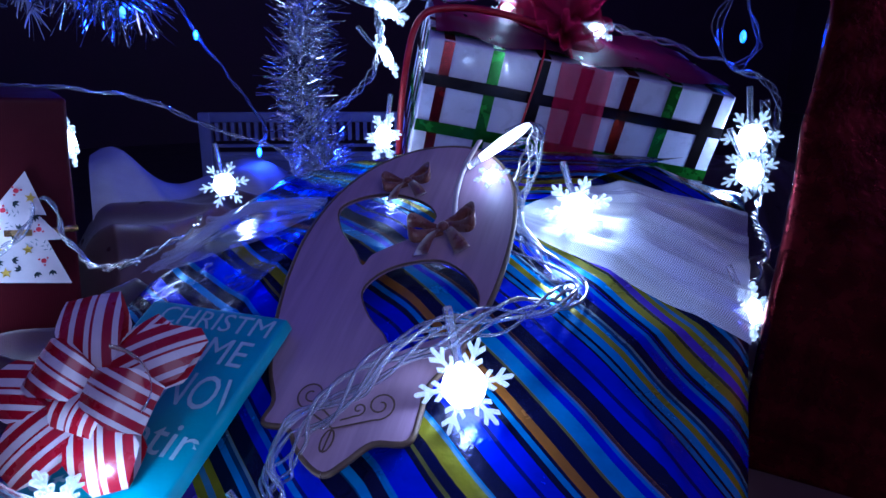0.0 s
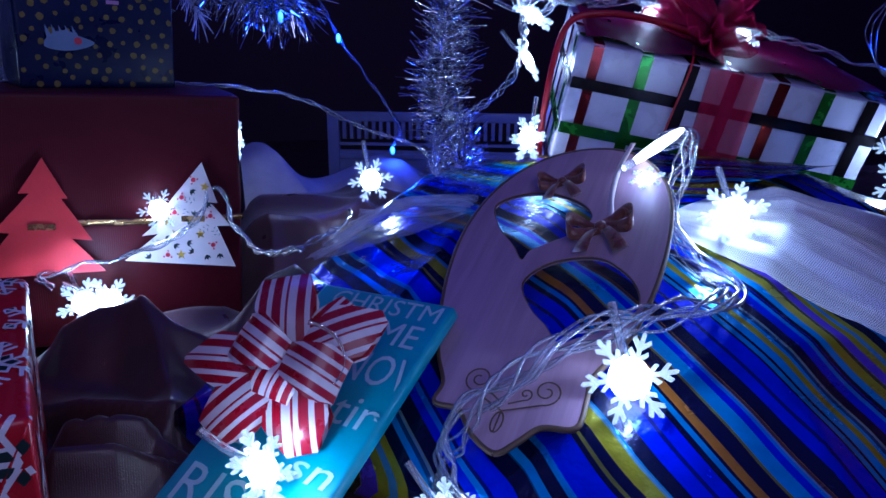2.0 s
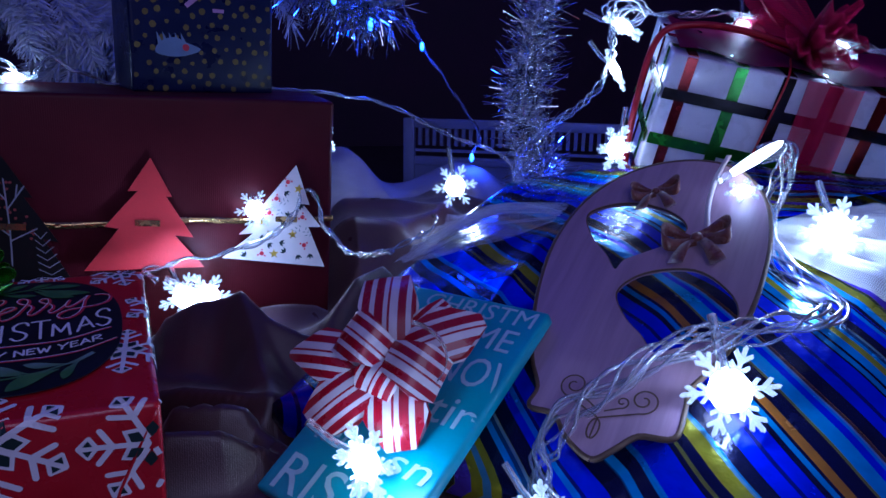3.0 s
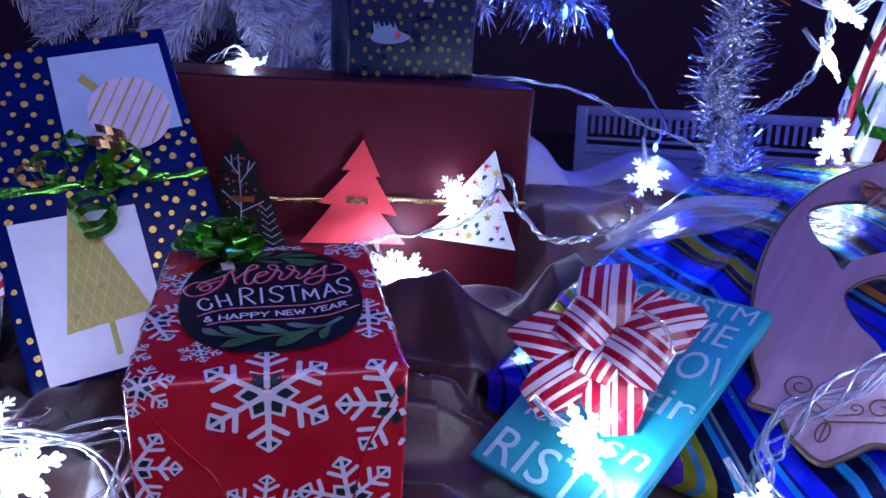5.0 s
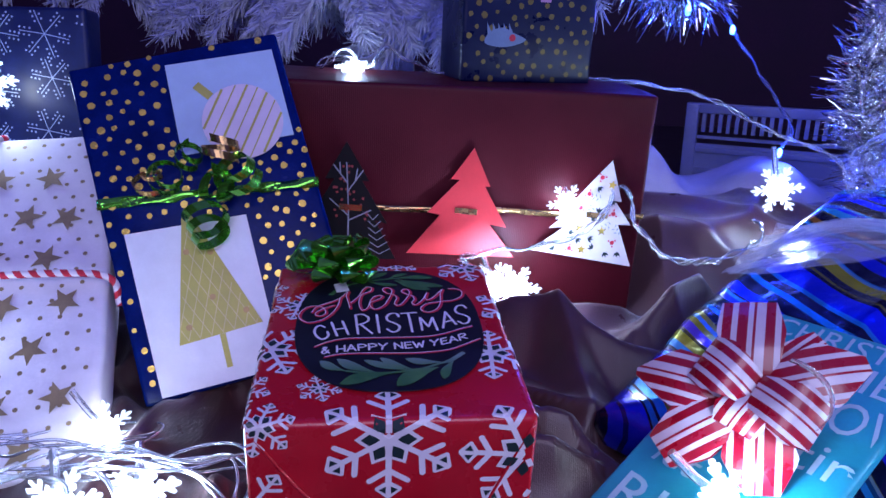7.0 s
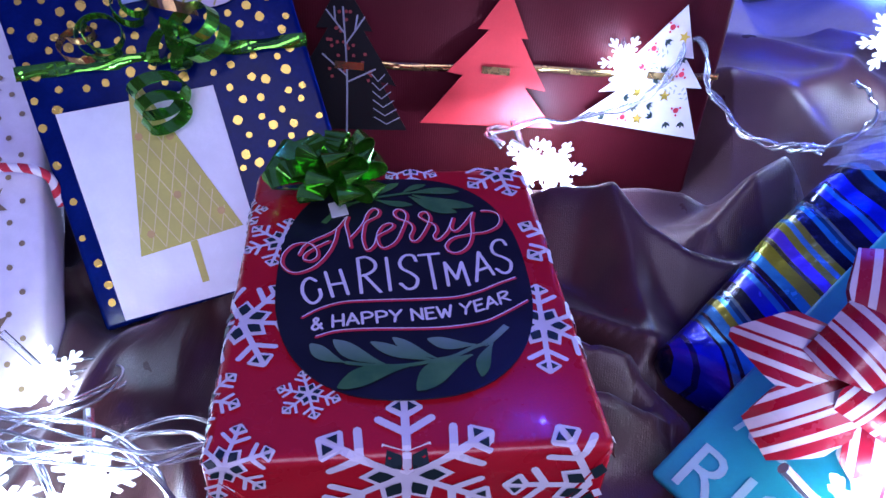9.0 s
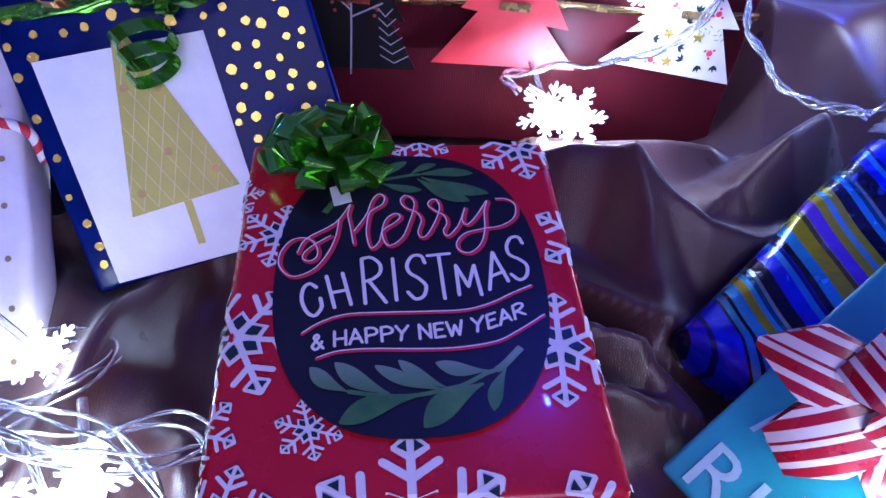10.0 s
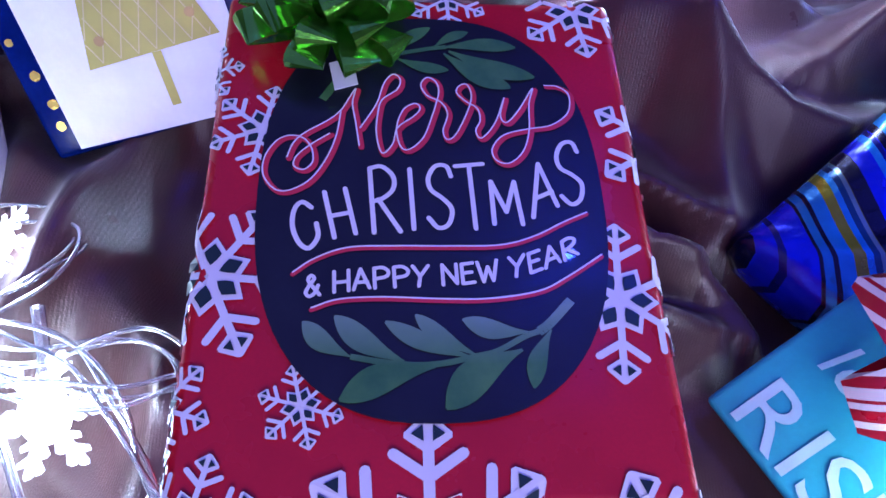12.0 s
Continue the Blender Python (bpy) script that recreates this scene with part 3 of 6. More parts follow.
def petal(parent, material, angle, reach, wide, rise, base, repeat=1.0, tip=0.0, blunt=0.55):
    """One pointed loop of a star bow: ribbon out to a tip and back beneath. tip: how far its point is lifted."""
    bm = bmesh.new()
    layer = bm.loops.layers.uv.verify()
    c, s = math.cos(radians(angle)), math.sin(radians(angle))
    nv, nw = 14, 8
    for side in (1, -1):
        rows = []
        for i in range(nv + 1):
            f = i / nv
            half = wide / 2 * ((0.58 + 0.42 * f / 0.66) if f < 0.66 else 1 - (1 - blunt) * (f - 0.66) / 0.34)
            row = []
            for j in range(nw + 1):
                w = 2 * j / nw - 1
                d, q = reach * f, half * w
                z = base + rise * math.sin(math.pi * min(1, f * 0.95 + 0.05)) ** 0.8 - 0.10 * half * abs(w) + tip * f * f
                if side < 0:
                    z -= wide * 0.33 * math.sin(math.pi * f) ** 0.7 + 0.0004
                row.append((bm.verts.new((c * d - s * q, s * d + c * q, z)), (repeat * w * 0.8 * half / (wide / 2) + 0.25 * f + 0.1 * side + angle, f)))
            rows.append(row)
        for a, b in zip(rows, rows[1:]):
            for j in range(nw):
                f = bm.faces.new((a[j][0], b[j][0], b[j + 1][0], a[j + 1][0]) if side > 0 else (a[j][0], a[j + 1][0], b[j + 1][0], b[j][0]))
                uv = {v: u for v, u in (a[j], a[j + 1], b[j], b[j + 1])}
                for lp in f.loops:
                    lp[layer].uv = uv[lp.vert]
    return part("petal", bm, material, parent)


def red_gift():
    g = thing("red_gift_box", RED_M, "red gift box with white snowflakes and round greeting sticker", "gift box")
    part("wrapping", box_bm((0, 0, -RH), (RW, RD, 0), 0.0035, 3, 5, 0.0004, 3), RED_WRAP, g)
    layer = 0
    for cx, cy, r, turn in ((0.062, -0.009, 0.0315, 90), (0.115, 0.161, 0.0205, -82), (0.138, 0.106, 0.0240, 150), (0.115, 0.0536, 0.0235, -95), (0.031, 0.0253, 0.0108, 164), (0.005, 0.0608, 0.0245, -65),
                            (0.0155, 0.1092, 0.0165, 80), (0.072, 0.165, 0.014, -147), (-0.004, 0.1315, 0.012, 10), (-0.004, 0.026, 0.014, 42), (0.1233, -0.0196, 0.0300, 115), (0.007, -0.001, 0.0155, 76),
                            (0.001, -0.0433, 0.0215, -7), (0.058, -0.0743, 0.0205, 82), (0.100, -0.073, 0.0260, 100), (-0.045, 0.10, 0.025, 6), (-0.05, 0.02, 0.022, 28), (0.172, 0.03, 0.024, 22), (0.170, 0.10, 0.024, 0)):
        w, d = flake_strokes(cx, cy, r, radians(turn))
        white, dark = bmesh.new(), bmesh.new()
        for bm, polys, e in ((white, w, 0.0008), (dark, d, 0.0012)):
            for poly in polys:
                sx = sum(p[0] for p in poly) / len(poly)
                sy = sum(p[1] for p in poly) / len(poly)
                if any((q[0] < 0 or q[0] > RW) and q[1] < 0 for q in poly) or any(q[1] > RD for q in poly):
                    continue
                if sx < -RH or sx > RW + RH or sy < -RH or sy > RD or ((sx < 0 or sx > RW) and sy < 0):
                    continue
                layer += 1
                put_flat(bm, poly, e + layer % 40 * 1.5e-6, fold_red)
        flake = part("snowflake_print", white, PRINT_WHITE, g, "white printed snowflake", False)
        part("lozenge_print", dark, PRINT_DARK, flake, "dark lozenges inside the snowflake", False)
    # folded paper at the near end
    for pts in ([(0.002, -0.004), (0.039, -0.059), (0.045, -0.104), (0.002, -0.104)], [(RW - 0.002, -0.004), (RW - 0.002, -0.104), (RW - 0.030, -0.104), (RW - 0.022, -0.050)]):
        bm = plate(pts, 0.0004)
        for v in bm.verts:
            v.co = Vector((v.co.x, -0.0001 - v.co.z, v.co.y))
        bmesh.ops.recalc_face_normals(bm, faces=bm.faces[:])
        part("end_fold", bm, RED_WRAP, g, smooth=False)
    for line in ([(0.0015, 0, -0.003), (0.020, -0.0006, -0.031), (0.039, -0.0006, -0.059), (0.044, -0.0003, -0.100)], [(RW - 0.0015, 0, -0.003), (RW - 0.014, -0.0006, -0.030), (RW - 0.022, -0.0006, -0.052), (RW - 0.030, -0.0003, -0.100)]):
        part("paper_crease", tube(line, 0.0008, 6, 6), RED_WRAP, g)
    # the sticker
    cx, cy, a, b = 0.0652, 0.0875, 0.0495, 0.0672
    shape = [(cx + a * math.copysign(abs(math.cos(t)) ** 0.80, math.cos(t)), cy + b * math.copysign(abs(math.sin(t)) ** 0.80, math.sin(t))) for t in [2 * math.pi * k / 72 for k in range(72)]]
    bm = plate(shape, 0.0006)
    for v in bm.verts:
        v.co.z += 0.0012
    st = part("sticker", bm, STICKER, g, "dark oval sticker with a holiday greeting", False)
    z, mm = 0.0022, 0.001
    for ch, x, y, ux, uy, vx, vy in (("C", 27.6, 68.0, 6.6, 0.9, -3.1, 14.6), ("H", 37.4, 71.8, 6.4, 1.4, -3.3, 14.6), ("R", 47.9, 73.4, 7.9, 0.4, -1.3, 21.8), ("I", 58.8, 74.5, 1.5, 0.2, -1.0, 20.0), ("S", 63.4, 74.8, 7.4, 0.5, 0.1, 21.2),
                                     ("T", 72.6, 74.0, 8.2, 1.6, -0.8, 21.8), ("M", 82.2, 76.4, 8.1, -0.1, -0.7, 14.2), ("A", 93.5, 78.6, 7.4, 3.0, -0.3, 17.0), ("S", 102.2, 82.2, 7.2, 2.0, -0.3, 21.8)):
        bm = bmesh.new()
        hand_letter(bm, ch, (x * mm, y * mm), (ux * mm, uy * mm), (vx * mm, vy * mm), 0.00140, z)
        part("letter", bm, PRINT_WHITE, st, "white hand-drawn capital", False)
    x = 30.6
    for ch in "& HAPPY NEW YEAR":
        wide = {" ": 2.6, "&": 4.0, "W": 5.6, "E": 3.6}.get(ch, 4.4) * 0.955
        f = (x - 31) / 74
        y = 54.0 + 14 * f - 36 * f * f + 35 * f ** 3 + 1.1 * math.sin(math.pi * f)
        slope = (14 - 72 * f + 105 * f * f) / 74
        if ch != " ":
            bm = bmesh.new()
            hand_letter(bm, ch, (x * mm, y * mm), (wide * mm, wide * slope * mm), (-0.2 * mm, 6.0 * mm), 0.00105, z)
            part("letter", bm, PRINT_WHITE, st, "small white hand-drawn capital", False)
        x += wide + (1.08 if ch != " " else 0)
    for wave in ([(27.1, 60.6), (32.8, 64.8), (41.6, 68.1), (54.5, 68.6), (70.2, 68.6), (83.4, 69.0), (93.1, 71.8), (101.7, 76.3), (109.0, 79.7)], [(32.5, 50.3), (39.5, 52.7), (50.7, 53.3), (67.0, 52.7), (79.7, 52.8), (92.7, 54.9), (101.0, 59.1), (111.5, 66.0)]):
        line = [(q * mm, r * mm) for q, r in curve2d(wave, 6)]
        for name, mat, wd, dy, dz, label in (("underline", STICKER_RED, 0.00125, 0, 0, ""), ("underline_edge", PRINT_WHITE, 0.00050, 0.00062, 1e-4, "fine white edge of the underline")):
            bm = bmesh.new()
            pen_into(bm, [(q, r + dy) for q, r in line], wd, z + dz)
            part(name, bm, mat, st, label, False)
    # flowing script word above
    swirl = [(35.8, 106.4), (30.6, 102.4), (26.6, 98.1), (26.1, 94.7), (28.9, 93.5), (31.3, 96.1), (30.9, 100.8), (28.4, 104.5), (24.5, 105.5), (20.7, 103.6), (17.7, 98.0), (17.6, 91.8), (21.0, 86.9), (25.2, 86.4), (30.8, 90.0), (35.1, 97.2), (37.8, 105.7), (38.9, 114.6)]
    first = [(23.9, 97.8), (25.5, 102.8), (28.7, 106.6), (34.6, 110.8), (38.9, 115.1), (43.1, 123.5), (42.3, 118.0), (43.4, 110.7), (44.6, 102.1)]
    second = [(44.8, 108.6), (49.5, 117.6), (51.8, 125.8), (54.5, 129.5), (56.8, 127.7), (55.9, 123.6), (51.3, 119.4), (50.0, 114.2), (49.6, 106.5), (51.3, 99.5), (54.4, 102.8), (55.9, 108.8), (60.7, 113.1), (62.8, 116.2), (61.2, 118.1), (57.6, 115.5), (55.6, 108.8), (56.6, 102.3), (59.2, 100.9), (63.7, 105.6), (67.1, 115.7)]
    third = [(67.1, 115.7), (68.7, 122.7), (67.9, 126.8), (65.2, 128.5), (63.2, 125.5), (65.0, 121.4), (69.4, 118.6), (71.1, 114.1), (69.5, 107.9), (70.7, 104.7), (73.5, 106.9), (77.5, 116.0), (78.8, 121.8), (77.6, 125.9), (75.3, 125.5), (74.2, 122.8), (76.8, 119.4), (80.3, 116.6), (81.0, 112.1), (79.4, 108.1), (81.0, 105.4), (85.4, 111.0), (88.9, 120.8)]
    last = [(88.9, 120.8), (87.3, 113.9), (89.1, 111.4), (93.2, 116.3), (98.2, 124.9), (96.6, 118.7), (95.7, 108.4), (93.2, 100.7), (88.8, 96.4), (84.9, 97.4), (84.0, 101.6), (87.8, 106.6), (95.3, 109.0), (102.7, 110.6), (108.4, 115.5), (109.5, 122.5), (106.3, 125.8), (102.1, 126.2)]
    for k, line in enumerate((swirl, first, second, third, last)):
        line = [(q * mm, r * mm) for q, r in curve2d(line, 6)]
        for name, mat, wd, dx, dy, dz, label in (("script_stroke", STICKER_RED, 0.00175, 0, 0, 0, "red flowing script"), ("script_highlight", PRINT_WHITE, 0.00048, -0.0007, 0.00055, 1.5e-4, "fine white edge of the script")):
            bm = bmesh.new()
            pen_into(bm, [(q + dx, r + dy) for q, r in line], wd, z + dz + k * 4e-5)
            part(name, bm, mat, st, label, False)

    stems = ([(101.2, 52.8), (93.5, 45.1), (88.0, 42.7), (80.3, 38.6), (74.4, 37.2), (67.1, 35.6), (59.9, 35.1), (51.4, 35.9), (42.8, 37.5)], [(32.5, 119.8), (40.1, 131.3), (51.9, 137.6), (64.1, 141.0), (71.0, 142.2)])
    for stem in stems:
        bm = bmesh.new()
        line = curve2d(stem, 6)
        for i, (q, r) in enumerate(zip(line, line[1:])):
            put_flat(bm, bar(q[0] * mm, q[1] * mm, r[0] * mm, r[1] * mm, (0.0026 if i < 8 else 0.0016))[0], z)
        part("stem_print", bm, SPRIG, st, smooth=False)
    leaves = [(42.8, 37.5, 30.4, 47.1, 0.16), (56.3, 36.1, 38.5, 48.6, 0.13), (72.9, 37.2, 51.6, 46.9, 0.09), (74.4, 37.8, 59.4, 48.8, 0.11), (88.8, 43.8, 71.7, 47.4, 0.14), (64.2, 34.6, 40.4, 26.2, -0.14), (86.9, 38.9, 66.6, 23.7, -0.16), (94.9, 44.3, 88.9, 28.6, -0.13)]
    leaves += [(51.9, 137.6, 65.9, 150.3, 0.11), (67.2, 142.1, 78.3, 148.7, 0.13), (70.2, 141.8, 93.5, 142.5, 0.10), (54.9, 136.7, 71.4, 132.2, -0.11), (71.7, 140.2, 98.6, 130.0, -0.10), (70.1, 139.1, 90.6, 125.4, -0.12)]
    for k, (x0, y0, x1, y1, bend) in enumerate(leaves):
        dx, dy = x1 - x0, y1 - y0
        half = abs(bend) * 1.05
        mid = [(v, bend * 0.5 * math.sin(math.pi * v)) for v in np.linspace(0, 1, 15)]
        wide = [0.015 + half * max(0, math.sin(math.pi * min(1, v ** 1.5))) ** 0.85 * (1 if v < 1 else 0) for v, _ in mid]
        left = [(v, c + h) for (v, c), h in zip(mid, wide)]
        right = [(v, c - h) for (v, c), h in zip(mid, wide)]
        poly = [((x0 + dx * v - dy * q) * mm, (y0 + dy * v + dx * q) * mm) for v, q in left + right[::-1]]
        bm = bmesh.new()
        put_flat(bm, poly, z + 0.00002 * (k + 1))
        part("leaf_print", bm, SPRIG, st, smooth=False)


red_gift()
bow_m = RED_M @ Matrix.Translation((0.034, 0.149, 0.002)) @ Matrix.Scale(1.02, 4)
green = thing("green_gift_bow", bow_m, "shiny green foil star bow on the red gift", "gift bow")
for count, reach, lift, spread, first in ((9, 0.027, 0.18, 0.009, 10), (8, 0.025, 0.62, 0.009, 32), (5, 0.021, 1.05, 0.009, 5), (2, 0.016, 1.45, 0.008, 40)):
    for k in range(count):
        a = radians(first + 360 * k / count + random.uniform(-8, 8))
        e, r = lift + random.uniform(-0.1, 0.1), reach * random.uniform(0.9, 1.08)
        out = Vector((math.cos(a) * math.cos(e), math.sin(a) * math.cos(e), math.sin(e)))
        side = Vector((-math.sin(a), math.cos(a), 0))
        up = out.cross(side)
        steps = np.linspace(0, 1, 15)
        line = [out * r * math.sin(math.pi * u) ** 0.8 - up * spread * 0.55 * math.cos(math.pi * u) * math.sin(math.pi * u) ** 0.5 + Vector((0, 0, 0.003)) for u in steps]
        lean = [(side + up * 0.35 * math.sin(2 * math.pi * u)).normalized() for u in steps]
        bm = bmesh.new()
        ribbon_into(bm, line, lean, [0.0045 + 0.0075 * math.sin(math.pi * u) for u in steps], 0.0002)
        part("loop", bm, GREEN_FOIL, green, smooth=False)


bm = plate([(0.002, -0.025), (0.009, -0.0225), (0.007, -0.012), (0.000, -0.0145)], 0.0004)
part("paper_tab", bm, WHITE_PAPER, green, "white sticky paper tab", False)


# ---- navy gift with gold dots ----
def dots_into(bm, w, h, pitch, r, seed, skip=()):
    rr = random.Random(seed)
    j, y = 0, pitch * 0.5
    while y < h:
        x = pitch * (0.5 if j % 2 else 0.95)
        while x < w:
            px, py = x + rr.uniform(-0.22, 0.22) * pitch, y + rr.uniform(-0.22, 0.22) * pitch
            rad = r * rr.uniform(0.75, 1.2)
            if rad < px < w - rad and rad < py < h - rad and not any(a < px < c and b < py < d for a, b, c, d in skip):
                put_flat(bm, disc(px, py, rad, 10, rr.random()), 0.0006)
            x += pitch
        y += pitch * 0.80
        j += 1


def curl(start, axis, out, radius, length, turns, width):
    """A curled ribbon: a helix with a flat section."""
    axis, out = Vector(axis).normalized(), Vector(out).normalized()
    side = axis.cross(out)
    line, across = [], []
    for i in range(int(28 * turns) + 1):
        u = i / (28 * turns)
        a = 2 * math.pi * turns * u
        r = radius * (1 - 0.25 * u)
        line.append(Vector(start) + axis * length * u + out * r * (1 - math.cos(a)) + side * r * math.sin(a))
        across.append((axis * 0.95 + out * 0.3).normalized())
    bm = bmesh.new()
    ribbon_into(bm, line, across, width, 0.0002)
    return bm


def navy_gift():
    m = basis((-0.3905, 0.432, 0.0138), (0.9029, 0.393, 0.1742), (-0.3397, 0.4038, 0.8494))
    g = thing("navy_gift_box", m, "navy gift with gold dots, paper cards and curled green ribbon", "gift box")
    W, H, T = 0.153, 0.252, 0.020
    part("wrapping", box_bm((0, 0, -T), (W, H, 0), 0.003, 3, 5, 0.0004, 11), NAVY_WRAP, g)
    bm = bmesh.new()
    dots_into(bm, W, H, 0.0122, 0.0024, 5, ((0.010, -0.01, 0.098, 0.122), (0.062, 0.166, 0.15, 0.243)))
    for k in range(14):
        put_flat(bm, [(x * 0.9, y) for x, y in disc(0.004 + 0.011 * k, 0, 0.0028, 8, k)], 0.0, lambda x, y, z: (x, -0.0006, y - 0.010))
    part("dot_print", bm, GOLD_DOT, g, "gold printed dots", False, "stuff")

    def tag(name, corners, lift, label, paper=WHITE_PAPER):
        bm = plate(corners, 0.0004)
        for v in bm.verts:
            v.co.z += lift
        return part(name, bm, paper, g, label, False)
    low = tag("paper_card", [(0.0122, 0.003), (0.0945, 0.0005), (0.0965, 0.115), (0.0123, 0.121)], 0.0012, "white card with a golden tree")
    top = tag("paper_tag", [(0.0635, 0.1690), (0.1455, 0.167), (0.1465, 0.238), (0.067, 0.241)], 0.0012, "pale blue card with a striped bauble", PALE_BLUE_PAPER)
    tree = [(0.031, 0.0345), (0.089, 0.0357), (0.058, 0.128), (0.053, 0.126)]
    bm = bmesh.new()
    put_flat(bm, tree, 0.0020)
    part("golden_tree", bm, GOLD_PAPER, low, smooth=False)
    bm = bmesh.new()
    for q in bar(0.0605, 0.0350, 0.0600, 0.0110, 0.0040):
        put_flat(bm, q, 0.0020)
    part("tree_stem", bm, GOLD_PAPER, low, smooth=False)
    bm = bmesh.new()
    for k in range(-8, 16):
        for sl in (1, -1):
            pts = []
            for i in range(60):
                y = 0.036 + 0.088 * i / 59
                x = 0.03 + 0.0078 * k + sl * 0.42 * (y - 0.036)
                half = 1 - (y - 0.0345) / 0.092
                if 0.0555 - 0.0245 * half < x < 0.0555 + 0.0325 * half:
                    pts.append((x, y))
            if len(pts) > 2:
                stroke_into(bm, pts, 0.0005, 0.0024)
    part("lattice_print", bm, surface("pale_gold_print", (0.66, 0.58, 0.30), 0.5, bump=0), low, smooth=False)
    bm = bmesh.new()
    for x, y in ((0.050, 0.098), (0.066, 0.094), (0.040, 0.045), (0.080, 0.047), (0.060, 0.062)):
        put_flat(bm, disc(x, y, 0.0022, 10), 0.0027)
    part("bead_print", bm, surface("bronze_print", (0.42, 0.27, 0.09), 0.4, metal=0.3, bump=0), low, smooth=False, kind="stuff")
    ball = plate(disc(0.1118, 0.1855, 0.0295, 40), 0.0004)
    for v in ball.verts:
        v.co.z += 0.0022
    ball = part("bauble", ball, surface("bauble_paper", (0.70, 0.60, 0.66), 0.5, vary=0.04), top, "pale pink bauble with gold lines", False)
    bm = bmesh.new()
    for k in range(-3, 4):
        off = 0.0078 * k
        half = math.sqrt(max(0, 0.0290 ** 2 - off ** 2))
        c, s = math.cos(0.95), math.sin(0.95)
        for q in bar(0.1118 - s * off - c * half, 0.1855 + c * off - s * half, 0.1118 - s * off + c * half, 0.1855 + c * off + s * half, 0.0017 if k % 2 else 0.0009):
            put_flat(bm, q, 0.0031)
    part("line_print", bm, GOLD_PAPER, ball, smooth=False)
    bm = bmesh.new()
    for q in bar(0.0935, 0.2095, 0.0850, 0.2210, 0.0065):
        put_flat(bm, q, 0.0021)
    part("bauble_cap", bm, GOLD_PAPER, top, smooth=False)
    # green ribbon round the gift and its curls
    bm = bmesh.new()
    ribbon_into(bm, [Vector((x, 0.1465 - 0.130 * x, 0.0012 + 0.0015 * math.sin(x * 60))) for x in np.linspace(-0.0008, W + 0.0008, 30)], [Vector((0.1, 1, 0.75 * math.sin(i * 0.7))).normalized() for i in range(30)], 0.0080, 0.0002)
    part("ribbon", bm, GREEN_FOIL, g, "shiny green ribbon")
    for centre, axis, r, L, tn, w, mt in (
            ((0.048, 0.152, 0.010), (0.25, 0.15, 1), 0.0125, 0.012, 1.5, 0.005, GREEN_FOIL), ((0.036, 0.148, 0.008), (0.1, 0.6, 0.7), 0.011, 0.014, 1.3, 0.004, GOLD_RIBBON),
            ((0.066, 0.164, 0.008), (0.4, 0.2, 0.8), 0.010, 0.014, 1.6, 0.005, GREEN_FOIL), ((0.088, 0.158, 0.012), (0.3, 0.9, 0.3), 0.014, 0.014, 1.4, 0.006, GOLD_RIBBON),
            ((0.098, 0.138, 0.014), (-0.3, 0.4, 0.8), 0.016, 0.018, 1.6, 0.008, GREEN_FOIL), ((0.070, 0.120, 0.013), (0.15, -1, 0.35), 0.0150, 0.022, 2.2, 0.008, GREEN_FOIL),
            ((0.078, 0.142, 0.010), (0.8, -0.5, 0.4), 0.012, 0.020, 1.5, 0.008, GREEN_FOIL)):
        out = Vector(axis).cross(Vector((0.2, 0.3, -0.9))).normalized()
        part("curl", curl(Vector(centre) - out * r, axis, out, r, L, tn, w), mt, g, smooth=False)


navy_gift()


# ---- white gift with gold stars and twine ----
def star_poly(cx, cy, r, turn):
    return [(cx + (r if k % 2 == 0 else r * 0.42) * math.cos(turn + k * math.pi / 5), cy + (r if k % 2 == 0 else r * 0.42) * math.sin(turn + k * math.pi / 5)) for k in range(10)]


